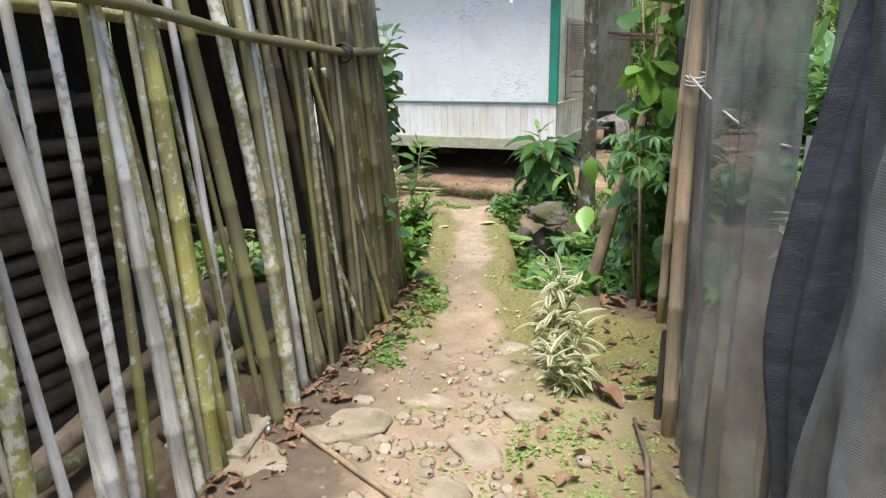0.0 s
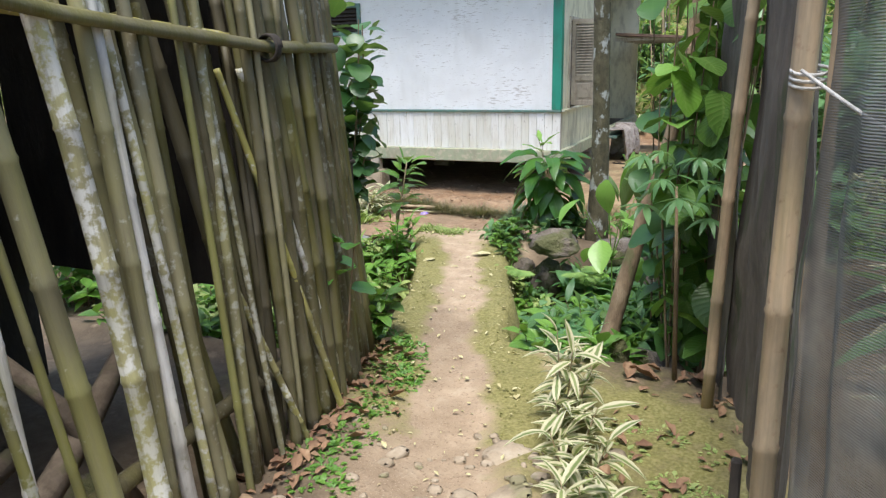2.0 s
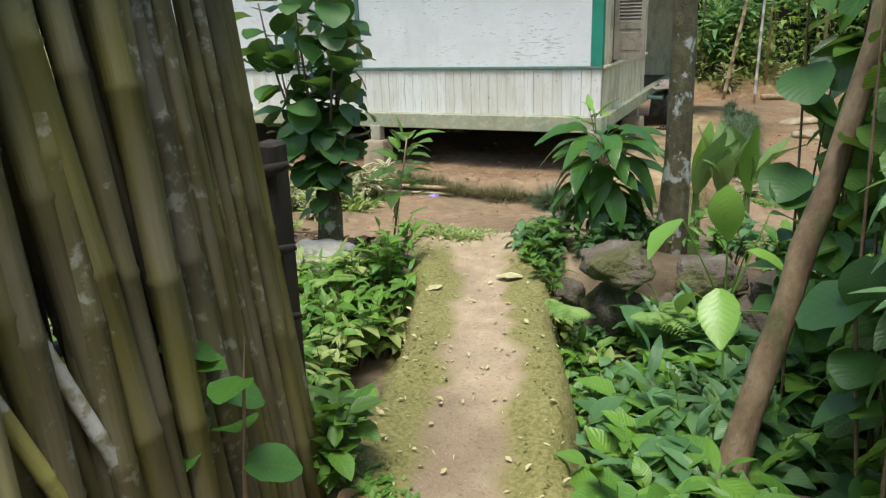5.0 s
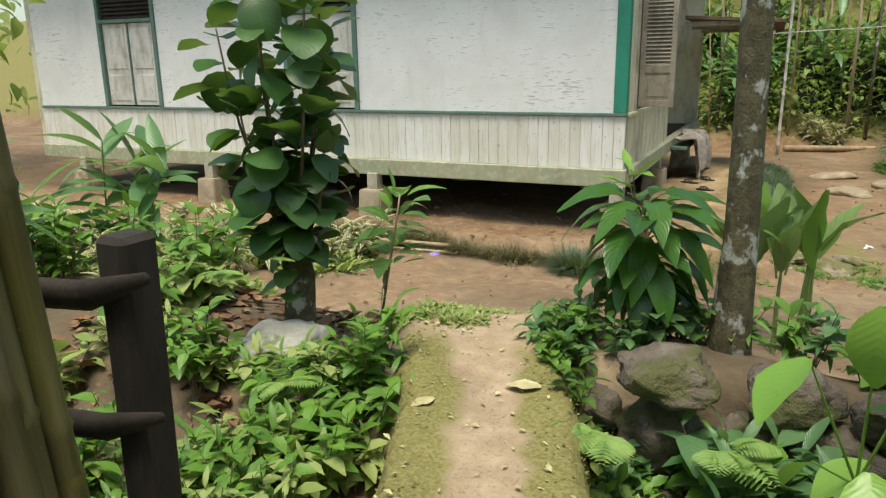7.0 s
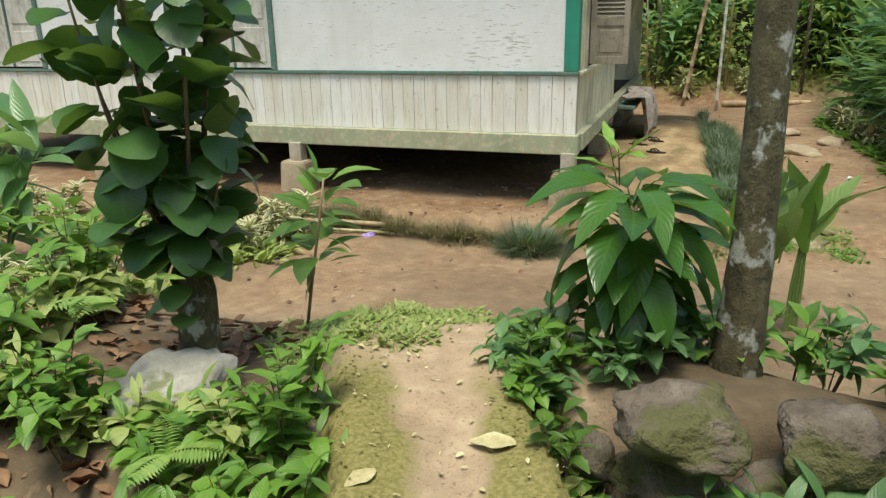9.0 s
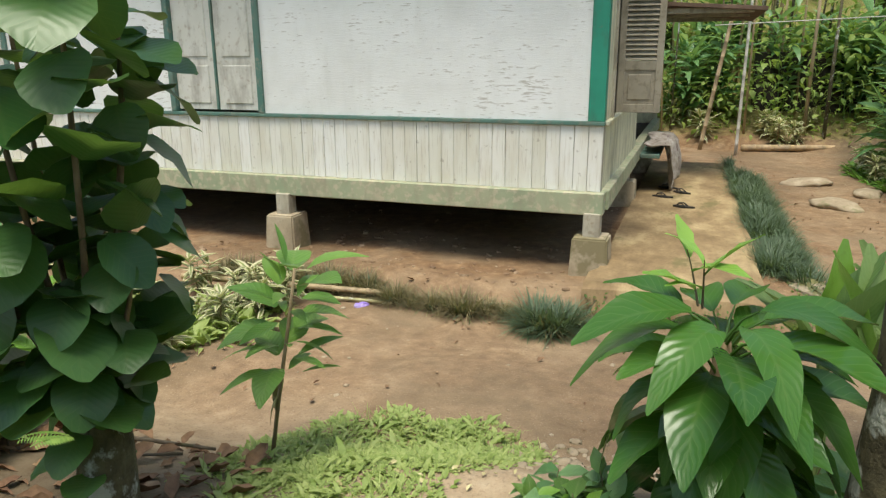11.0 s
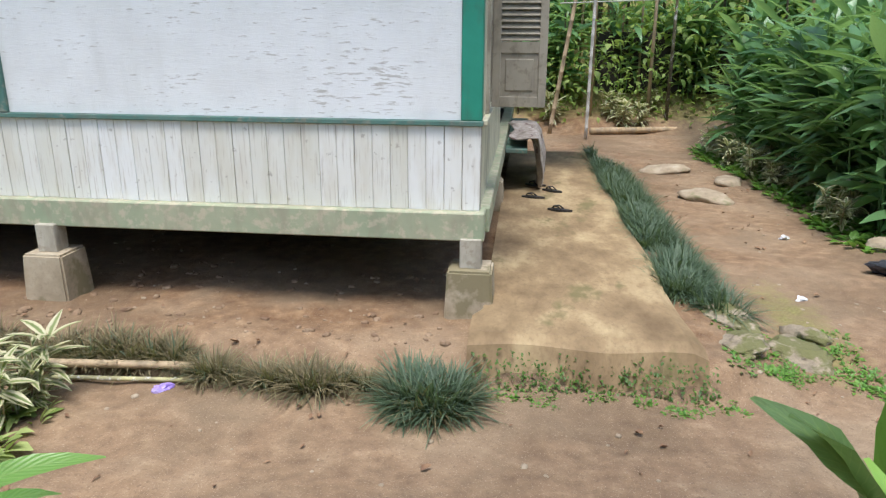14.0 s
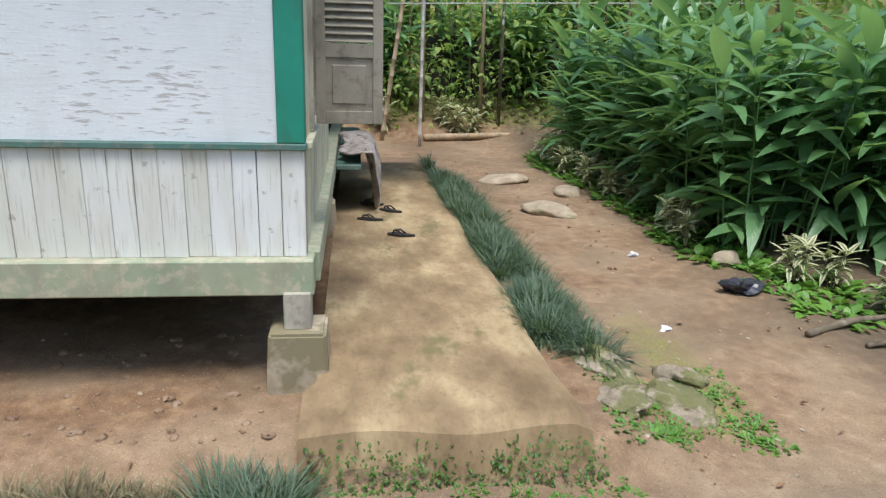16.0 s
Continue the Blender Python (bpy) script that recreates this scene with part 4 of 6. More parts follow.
# ---- firewood store behind the fence ----
def build_store():
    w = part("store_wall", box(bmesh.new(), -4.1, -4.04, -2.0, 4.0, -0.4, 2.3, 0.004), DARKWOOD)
    tagged(w, "dark board wall of the firewood store", "wall", kind="structure")
    r = part("store_roof", box(bmesh.new(), -4.3, -2.35, -2.2, 4.1, 2.38, 2.43, 0.004, pose(0, 0, 0, 0, 0, 0)), TIN)
    tagged(r, "low dark roof over the firewood store", "roof", kind="structure")
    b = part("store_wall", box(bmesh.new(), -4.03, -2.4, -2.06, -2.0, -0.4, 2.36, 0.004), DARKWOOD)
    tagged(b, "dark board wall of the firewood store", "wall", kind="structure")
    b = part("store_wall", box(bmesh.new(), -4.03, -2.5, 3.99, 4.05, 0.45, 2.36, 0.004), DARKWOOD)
    tagged(b, "dark board wall of the firewood store", "wall", kind="structure")
    for y in (-1.9, 3.9):
        o = part("store_post", box(bmesh.new(), -2.52, -2.44, y, y + 0.08, -0.4, 2.37, 0.008), DARKWOOD)
        tagged(o, "dark wooden post of the firewood store", "post", "posts of the firewood store", "structure")
    rng = random.Random(4)
    meshes = []
    for k in range(6):
        bm = bmesh.new()
        r = rng.uniform(0.035, 0.06)
        tube(bm, [(0, -0.5, 0), (rng.uniform(-0.02, 0.02), 0, rng.uniform(-0.02, 0.02)), (0, 0.5, 0)], [r, r * 1.05, r * 0.9], 8)
        me = bpy.data.meshes.new("log")
        bm.to_mesh(me)
        bm.free()
        me.materials.append(LOGS)
        meshes.append(me)
    for y0 in (-1.0, 0.15, 1.3, 2.45):
        for lev in range(17):
            for k in range(4):
                if lev > 13 and rng.random() < 0.4:
                    continue
                o = place("log", meshes[rng.randrange(6)], LOGS, None, "", pose(-3.5 + k * 0.125 + rng.uniform(-0.02, 0.02), y0 + rng.uniform(-0.06, 0.06), -0.22 + lev * 0.105, rng.uniform(-3, 3), 0, rng.uniform(-5, 5)), True)
                tagged(o, "grey-brown split firewood log in a stack", "log", "stacked firewood")
    for k in range(9):
        y = rng.uniform(0.8, 3.6)
        stone(-2.42 + rng.uniform(-0.2, 0.14), y, -0.12, 0.12, 0.16, 0.1, STONE, "brown stone lying behind the fence", "stones behind the fence", sub=2)
    for (a, b, r) in (((-2.15, 1.3, 0.08), (-2.5, 2.7, 0.25), 0.055), ((-2.1, 2.2, 0.05), (-2.6, 3.4, 0.5), 0.05), ((-2.2, 2.9, 0.02), (-2.5, 2.6, 0.75), 0.035)):
        o = part("branch", tube(bmesh.new(), [a, [(p + q) / 2 + 0.03 for p, q in zip(a, b)], b], [r, r * 0.9, r * 0.7], 8), LOGS, smooth=True)
        tagged(o, "old branch leaning behind the fence", "branch", "branches behind the fence")


build_store()


# ---- shade net on bamboo poles ----
def build_net():
    n = thing("net_fence", "sagging dark grey shade net on bamboo poles", "net fence")
    rng = random.Random(21)
    for (x, y, lean, r, L, lab) in ((-0.2, 3.05, 0, 0.030, 2.5, "tan bamboo pole"), (-0.38, 4.44, 2.2, 0.028, 2.4, ""), (-0.25, 4.55, 3.0, 0.014, 2.2, ""), (0.42, 1.05, 0, 0.035, 2.4, ""), (-0.1, 3.0, -1.5, 0.016, 2.3, "")):
        me = culm(L, r, rng, 0.4, 0.02)
        place("pole", me, BAM_TAN, n, lab, pose(x, y, -0.1, 0, lean, rng.uniform(0, 90) if not lean else 0), True)

    def sheet(p, q, lows, name, seed, sag, push=0.0, cloth=NET, crease=1.0, label=""):
        bm = bmesh.new()
        nx, nz = 60, 56
        p, q = Vector((*p, 0)), Vector((*q, 0))
        side = (q - p).normalized().cross(Vector((0, 0, 1)))
        g = []
        for i in range(nx + 1):
            u = i / nx
            row = []
            for k in range(nz + 1):
                v = k / nz
                b = p.lerp(q, u)
                top = 2.35 - sag * math.sin(math.pi * u)
                z = lows + (top - lows) * v
                w = crease * 0.035 * noise.noise(Vector((u * 5, v * 2.2, seed))) + 0.018 * math.sin(u * 26 + 3 * noise.noise(Vector((u * 3, v * 3, seed + 9)))) * (1 - v * 0.5)
                w += (0.03 if seed == 4.0 else 0.012) * noise.noise(Vector((u * 14, v * 9, seed))) + push * math.sin(math.pi * u) * (1 - v)
                row.append(bm.verts.new(b + side * w + Vector((0, 0, z))))
            g.append(row)
        for i in range(nx):
            for k in range(nz):
                bm.faces.new((g[i][k], g[i + 1][k], g[i + 1][k + 1], g[i][k + 1]))
        return part(name, bm, cloth, n, label, smooth=True)

    sheet((-0.17, 3.02), (0.12, 2.15), 0.02, "net", 1.0, 0.1, 0.05)
    sheet((0.16, 2.3), (0.40, 1.1), 0.0, "net", 4.0, 0.08, 0.10)
    sheet((-0.30, 4.55), (-0.17, 3.12), 0.02, "net", 7.0, 0.1, -0.05, OLDNET, 1.6, "brown rotten net hung between the poles")
    sheet((-0.50, 6.2), (-0.32, 4.5), -0.05, "net", 8.0, 0.15, 0.03, OLDNET, 1.6)
    pts = [(-0.19 + 0.36 * t, 3.02 - 0.86 * t, 1.47 - 0.32 * math.sin(math.pi * t * 0.6) ** 1.0 * 0.5) for t in np.linspace(0, 1, 12)]
    pts = [(a - 0.03, b - 0.02, c) for a, b, c in pts]
    part("string", tube(bmesh.new(), pts, 0.004, 6), ROPE, n, "pale string", smooth=True)
    for k in range(3):
        ring = [(-0.2 + 0.039 * math.cos(a), 3.05 + 0.039 * math.sin(a), 1.47 - 0.014 * k + 0.01 * math.sin(a)) for a in np.linspace(0, 6.28, 14)]
        part("tie", tube(bmesh.new(), ring, 0.004, 5), ROPE, n, smooth=True)
    bm = tube(bmesh.new(), [(0.11, 2.1, 0.35), (0.13, 2.14, 1.1), (0.13, 2.16, 1.35)], [0.012, 0.022, 0.015], 8)
    part("tie", bm, NET, n, "bunched knot of net", smooth=True)
    bm, rings = bmesh.new(), []
    for i in range(33):
        f = i / 32
        rr = 0.03 + 0.075 * math.sin(math.pi * max(0.0, min(1.0, f * 1.25 - 0.3)) ** 0.8) + 0.02 * noise.noise(Vector((f * 6, 0, 3)))
        cx = 0.185 + 0.03 * math.sin(f * 7) + 0.05 * f
        rings.append([bm.verts.new((cx + rr * (1 + 0.22 * math.sin(7 * a + 5 * f)) * math.cos(a), 1.98 + 0.7 * rr * (1 + 0.22 * math.sin(7 * a + 5 * f)) * math.sin(a), 2.3 - 2.25 * f)) for a in np.linspace(0, 2 * math.pi, 42, endpoint=False)])
    for p, q in zip(rings, rings[1:]):
        for k in range(42):
            bm.faces.new((p[k], q[k], q[(k + 1) % 42], p[(k + 1) % 42]))
    part("net_bundle", bm, DARKNET, n, "blue-black net bunched and hanging in folds", smooth=True)
    part("board", box(bmesh.new(), -0.28, -0.25, 2.55, 2.62, -0.05, 0.62, 0.006, pose(0, 0, 0, -18, 0, 0) @ pose(0, 0.5, 0.75)), DARKWOOD, n, "weathered stick")


build_net()

# ---- loose canes and small things on the ground ----


def cane(a, b, r, name, label, material=BAM_TAN):
    a, b = Vector(a), Vector(b)
    me = culm((b - a).length, r, random.Random(7), 0.4, 0.008)
    o = place(name, me, material, None, "", Matrix.LocRotScale(a, Vector((0, 0, 1)).rotation_difference((b - a).normalized()), None), True)
    return tagged(o, label, "pole")


cane((-1.82, 2.57, 0.03), (-0.95, 2.15, 0.02), 0.013, "bamboo_stick", "thin peeled stick lying across the footpath")
cane((-6.2, 10.42, -0.49), (-4.34, 10.6, -0.5), 0.028, "bamboo_pole", "long tan bamboo pole edging the planted strip")
cane((-6.0, 10.36, -0.54), (-4.25, 10.53, -0.555), 0.016, "bamboo_pole", "thin brown bamboo pole lying on the ground", BAM_OLD)
cane((-1.25, 22.2, -0.8), (-1.22, 22.2, 3.2), 0.035, "flag_pole", "tall pale peeled bamboo pole standing in the yard", ROPE)
cane((-2.0, 22.8, -0.8), (-1.55, 22.8, 2.2), 0.05, "bamboo_pole", "leaning bamboo prop before the bank", BAM_TAN)
cane((-1.1, 22.9, -0.68), (1.0, 23.5, -0.68), 0.08, "log", "long fallen log at the foot of the bank", BAM_TAN)
cane((-1.9, 22.5, 1.95), (7.5, 23.0, 2.3), 0.012, "wire", "thin wire strung before the bank", ROPE)


def sandal(x, y, turn):
    s = thing("sandal", "black rubber flip-flop on the cement slab", "sandal", "sandals on the slab")
    bm = bmesh.new()
    outline = [(0.045 * (0.75 + 0.25 * math.sin(a * 2 + 0.8)) * math.cos(a) * (1.1 if math.sin(a) > 0 else 0.85), 0.125 * math.sin(a)) for a in np.linspace(0, 2 * math.pi, 20, endpoint=False)]
    lo = [bm.verts.new((a, b, 0)) for a, b in outline]
    hi = [bm.verts.new((a, b, 0.02)) for a, b in outline]
    bm.faces.new(lo[::-1])
    bm.faces.new(hi)
    for k in range(20):
        bm.faces.new((lo[k], lo[(k + 1) % 20], hi[(k + 1) % 20], hi[k]))
    part("sole", bm, RUBBER, s)
    for sx in (-1, 1):
        part("strap", tube(bmesh.new(), [(sx * 0.04, -0.03, 0.015), (sx * 0.032, 0.015, 0.05), (0.005, 0.065, 0.045), (0.004, 0.075, 0.018)], 0.008, 6), RUBBER, s, smooth=True)
    s.matrix_basis = pose(x, y, -0.318, 0, 0, turn)


for q in ((-2.36, 15.15, 75), (-2.18, 14.85, 60), (-2.39, 14.5, 80), (-2.13, 13.95, 75)):
    sandal(*q)


def build_cloth():
    bm = bmesh.new()
    g = []
    for i in range(31):
        row = []
        for k in range(29):
            u, v = i / 30, k / 28
            y = 14.72 + 1.6 * u
            if v < 0.3:
                x, z = -2.66 + v * 0.9, 0.22
            else:
                x, z = -2.39 + 0.06 * math.sin((v - 0.3) * 3) + 0.06 * u, 0.22 - (v - 0.3) * (0.65 + 0.1 * math.sin(u * 9))
            w = 0.06 * noise.noise(Vector((u * 6, v * 2, 3))) + 0.03 * math.sin(u * 30 + v * 2)
            row.append(bm.verts.new((x + w, y, max(z + 0.13 * max(0, 0.35 - v) * noise.noise(Vector((u * 4, v * 5, 8))) * 3 + 0.06 * (v < 0.3), -0.31))))
        g.append(row)
    for i in range(30):
        for k in range(28):
            bm.faces.new((g[i][k], g[i + 1][k], g[i + 1][k + 1], g[i][k + 1]))
    o = part("blanket", bm, CLOTH, smooth=True)
    sm = o.modifiers.new("thick", "SOLIDIFY")
    sm.thickness = 0.012
    tagged(o, "grey striped blanket hung over the side ledge", "blanket")


build_cloth()


def crumple(x, y, s, material, name, label, cat):
    o = place(name, rock_mesh(random.Random(int(x * 90)), s, s * 0.7, s * 0.45, 0.9, 3), material, None, "", pose(x, y, gz(x, y) + s * 0.3, 0, 0, 30), False)
    tagged(o, label, cat)


crumple(-4.48, 10.43, 0.045, PURPLE, "wrapper", "small crumpled violet wrapper on bare earth", "wrapper")
crumple(0.64, 13.15, 0.15, BLACKBAG, "plastic_bag", "crumpled black plastic bag at the hedge's foot", "bag")
crumple(0.1, 14.2, 0.05, PLASTIC, "plastic_scrap", "white plastic scrap on the bare yard", "litter")
crumple(-0.35, 12.4, 0.045, PLASTIC, "plastic_scrap", "white plastic scrap beside the grass strip", "litter")
crumple(-1.82, 2.42, 0.06, PLASTIC, "plastic_cup", "crushed clear plastic cup by the fence", "litter")


def build_bulb():
    o = thing("hanging_bulb", "small unlit bulb hanging from the eave", "lamp")
    part("cord", tube(bmesh.new(), [(-3.38, 11.0, 3.13), (-3.38, 11.0, 2.37)], 0.004, 5), RUBBER, o)
    bm = bmesh.new()
    bmesh.ops.create_uvsphere(bm, u_segments=12, v_segments=8, radius=0.03, matrix=pose(-3.38, 11.0, 2.33) @ Matrix.Diagonal((1, 1, 1.3, 1)))
    part("bulb", bm, PLASTIC, o, smooth=True)


build_bulb()


# ---- plants ----
R = random.Random(42)


def sprout(rng, stems, per, size, spread, height, lift=(-10, 50), base=0.25, templates_tilt=15):
    """Leaf matrices and stem lines of a bush with its foot at the origin."""
    ms, lines = [], []
    for s in range(stems):
        a = rng.uniform(0, 6.283)
        r = spread * math.sqrt(rng.random())
        top = Vector((r * math.cos(a), r * math.sin(a), height * rng.uniform(0.65, 1.0)))
        foot = Vector((top.x * 0.25, top.y * 0.25, 0))
        pts = [foot.lerp(top, t) + Vector((0, 0, 0.06 * math.sin(t * 3) * height)) for t in (0, 0.35, 0.7, 1.0)]
        lines.append(pts)
        turn = rng.uniform(0, 360)
        for k in range(per):
            t = base + (1 - base) * (k + rng.random() * 0.6) / per
            p = foot.lerp(top, min(t, 1)) + Vector((0, 0, 0.06 * math.sin(t * 3) * height))
            az = turn + k * 137.5 + rng.uniform(-25, 25)
            ms.append(leaf_at(p, az, rng.uniform(*lift) + 25 * (t > 0.9), size * rng.uniform(0.65, 1.15), rng.uniform(-templates_tilt, templates_tilt)))
    return ms, lines


def stems_mesh(lines, r, material, parent, name="stem", label=""):
    bm = bmesh.new()
    for pts in lines:
        n = len(pts)
        tube(bm, pts, [r * (1 - 0.6 * i / (n - 1)) for i in range(n)], 5, False)
    return part(name, bm, material, parent, label, smooth=True)


def bush(name, label, category, x, y, templates, material, stems, per, size, spread, height, z=None, singles=False, rng=R, stem_r=0.006, bark=BARK2, group="", **kw):
    p = thing(name, label, category, group)
    ms, lines = sprout(rng, stems, per, size, spread, height, **kw)
    stems_mesh(lines, stem_r, bark, p, "stem")
    if singles:
        single_leaves(p, ms, templates, material)
    else:
        foliage("foliage", ms, templates, material, p)
    p.matrix_basis = pose(x, y, gz(x, y) - 0.02 if z is None else z)
    return p


def frond(rng, base, az, lift, length):
    ms = []
    d = Vector((-math.sin(radians(az)), math.cos(radians(az)), 0))
    n = 15
    for k in range(n):
        t = (k + 1) / n
        p = Vector(base) + d * (length * t) + Vector((0, 0, length * (math.sin(radians(lift)) * t - 0.45 * t * t)))
        w = length * 0.36 * math.sin(math.pi * (0.12 + 0.86 * t)) ** 0.8
        for s in (-1, 1):
            ms.append(leaf_at(p, az + s * 66, 5 - 14 * t, max(w, 0.02), s * 8))
    return ms


def fern(x, y, z, count, length, az0=None, label="pale green fern on the stony edge"):
    p = thing("fern", label, "fern", "ferns by the path")
    for k in range(count):
        az = R.uniform(0, 360) if az0 is None else az0 + R.uniform(-40, 40)
        foliage("frond", frond(R, (0, 0, 0), az, R.uniform(25, 55), length * R.uniform(0.8, 1.1)), [leaf_template("lance", 2, 0.15, 0.2)], L_FERN, p)
    p.matrix_basis = pose(x, y, z)


# the tall shrub with round dark leaves by the path's end
def tall_shrub():
    p = thing("tall_shrub", "tall shrub with large round dark green leaves", "shrub")
    bm = tube(bmesh.new(), [(0, 0, -0.35), (0.0, 0.0, 0.0), (0.02, 0, 0.25), (-0.02, 0.02, 0.5)], [0.12, 0.095, 0.085, 0.06], 10)
    part("trunk", bm, BARK, p, "short mossy trunk", smooth=True)
    ms, lines = [], []
    for s in range(9):
        a = s * 0.7 + R.uniform(-0.2, 0.2)
        r = R.uniform(0.2, 0.5)
        h = R.uniform(1.35, 2.15) if s % 3 else R.uniform(0.9, 1.3)
        pts = [Vector((0, 0, 0.34)).lerp(Vector((r * math.cos(a), r * math.sin(a), h)), t) + Vector((math.cos(a), math.sin(a), 0)) * (0.06 * math.sin(3 * t)) for t in np.linspace(0, 1, 6)]
        lines.append(pts)
        n = int(h * 16)
        for k in range(n):
            t = 0.08 + 0.92 * k / n
            i = min(int(t * 5), 4)
            q = pts[i].lerp(pts[i + 1], t * 5 - i)
            az = k * 137 + s * 40 + R.uniform(-30, 30)
            q = q + Vector((-math.sin(radians(az)), math.cos(radians(az)), R.uniform(-0.2, 0.5))) * R.uniform(0.02, 0.10)
            ms.append(leaf_at(q, az, R.uniform(-55, 35) + (30 if k > n - 3 else 0), R.uniform(0.15, 0.245), R.uniform(-18, 18)))
    stems_mesh(lines, 0.012, BARK2, p, "stem")
    for k in range(10):
        a = R.uniform(0, 6.28)
        ms.append(leaf_at((0.07 * math.cos(a), 0.07 * math.sin(a), R.uniform(0.15, 0.5)), math.degrees(a) - 90, R.uniform(-35, 10), R.uniform(0.1, 0.19)))
    single_leaves(p, ms, T_RD, L_ROUND)
    p.matrix_basis = pose(-3.75, 7.12, -0.06)


tall_shrub()


# glossy broad-leaved plant on the terrace
def glossy_plant():
    p = thing("glossy_plant", "low plant with broad glossy drooping leaves", "plant")
    bm = tube(bmesh.new(), [(0, 0, -0.05), (0.01, 0, 0.25), (0, 0.01, 0.48), (0, 0, 0.62)], [0.06, 0.05, 0.035, 0.02], 8)
    part("stem", bm, BARK2, p, smooth=True)
    ms, lines = [], []
    for k in range(50):
        az = k * 137.5
        h = 0.18 + 0.5 * (k / 50) ** 0.8
        a = radians(az)
        out = R.uniform(0.05, 0.14)
        q = Vector((-math.sin(a) * out, math.cos(a) * out, h + 0.05))
        lines.append([Vector((0, 0, h - 0.05)), Vector((-math.sin(a) * out * 0.5, math.cos(a) * out * 0.5, h + 0.02)), q])
        ms.append(leaf_at(q, az, -38 + 62 * (k / 50) + R.uniform(-14, 14), R.uniform(0.24, 0.36), R.uniform(-14, 14)))
    stems_mesh(lines, 0.006, L_GLOSS, p, "stalk")
    single_leaves(p, ms, T_QU, L_GLOSS)
    p.matrix_basis = pose(-1.93, 7.56, -0.02)
    q = bush("young_shoot", "bright lime young leaves beside the glossy plant", "plant", -1.99, 7.66, T_WI, L_LIME, 2, 3, 0.2, 0.08, 0.2, z=0.66, singles=True, stem_r=0.004, lift=(10, 50))


glossy_plant()


def upright_plant():
    p = thing("upright_plant", "plant with tall upright pale green leaves", "plant")
    ms = []
    for k, (az, lift, s) in enumerate(((20, 82, 0.62), (200, 78, 0.58), (110, 70, 0.5), (290, 74, 0.55), (60, 62, 0.45), (250, 58, 0.45))):
        ms.append(leaf_at((0.03 * math.cos(az), 0.03 * math.sin(az), 0.5 + 0.03 * k), az, lift, s, R.uniform(-25, 25)))
    lines = [[Vector((0.02 * k, 0, 0)), Vector((0.02 * k, 0.01, 0.3)), Vector((0.01 * k, 0, 0.6))] for k in range(4)]
    stems_mesh(lines, 0.014, L_PALE, p, "stem")
    single_leaves(p, ms[:1], T_WI, L_LIME)
    single_leaves(p, ms[1:], T_WI, L_PALE)
    for x, y, turn in ((-1.46, 8.85, 0), (-1.25, 8.75, 80), (-1.05, 9.1, 200)):
        o = p if turn == 0 else copy_thing(p, pose(x, y, gz(x, y), 0, 0, turn))
        if turn == 0:
            p.matrix_basis = pose(x, y, gz(x, y))
        o["group"] = "upright plants"


upright_plant()


def sapling():
    p = thing("sapling", "thin young sapling with a tuft of green leaves", "sapling")
    part("stem", tube(bmesh.new(), [(0, 0, -0.05), (0.01, 0, 0.3), (0.02, 0.01, 0.62), (0.03, 0, 0.82)], [0.009, 0.008, 0.007, 0.005], 6), BAM_TAN, p, smooth=True)
    ms = []
    for k in range(34):
        t = 0.5 + 0.5 * k / 34
        a = radians(k * 137.5)
        o = 0.10 * (1 - abs(t - 0.75)) * R.uniform(0.3, 1)
        ms.append(leaf_at((0.02 - math.sin(a) * o, math.cos(a) * o, 0.38 + 0.48 * (t - 0.5) * 2), k * 137.5, R.uniform(-5, 40) + 25 * (t > 0.85), R.uniform(0.14, 0.23), R.uniform(-15, 15)))
    single_leaves(p, ms, T_LA + [T_OV[0], T_OV[1]], L_YOUNG)
    single_leaves(p, [leaf_at((0.02, 0, 0.3), 120, -60, 0.16), leaf_at((0.02, 0, 0.36), 60, -50, 0.18)], T_LA, YELLEAF)
    p.matrix_basis = pose(-3.74, 8.02, gz(-3.74, 8.02) + 0.02, 0, 9, 0) @ Matrix.Scale(1.12, 4)


sapling()


def tree():
    p = thing("tree", "straight tree trunk patched with white lichen", "tree")
    pts = [(0, 0, -0.4), (0, 0, 0.05), (0.01, 0, 0.5), (0, 0.02, 1.1), (-0.02, 0.01, 2.0), (-0.03, 0.03, 3.2), (0.05, 0, 4.6)]
    t = part("trunk", tube(bmesh.new(), pts, [0.13, 0.10, 0.08, 0.072, 0.07, 0.066, 0.04], 14), BARK, p, smooth=True)
    ms = []
    lines = []
    for k in range(14):
        a, h = R.uniform(0, 6.28), R.uniform(3.2, 4.5)
        e = Vector((math.cos(a) * R.uniform(0.6, 1.3), math.sin(a) * R.uniform(0.6, 1.3), h + R.uniform(0.2, 0.9)))
        f = Vector((0, 0, h))
        lines.append([f, f.lerp(e, 0.5) + Vector((0, 0, 0.1)), e])
        for j in range(30):
            q = f.lerp(e, R.uniform(0.4, 1.05)) + Vector((R.gauss(0, 0.15), R.gauss(0, 0.15), R.gauss(0, 0.12)))
            ms.append(leaf_at(q, R.uniform(0, 360), R.uniform(-40, 20), R.uniform(0.12, 0.2)))
    stems_mesh(lines, 0.025, BARK, p, "limb")
    foliage("crown", ms, T_SM, L_DARK, p)
    p.matrix_basis = pose(-1.48, 7.6, 0.0)


tree()


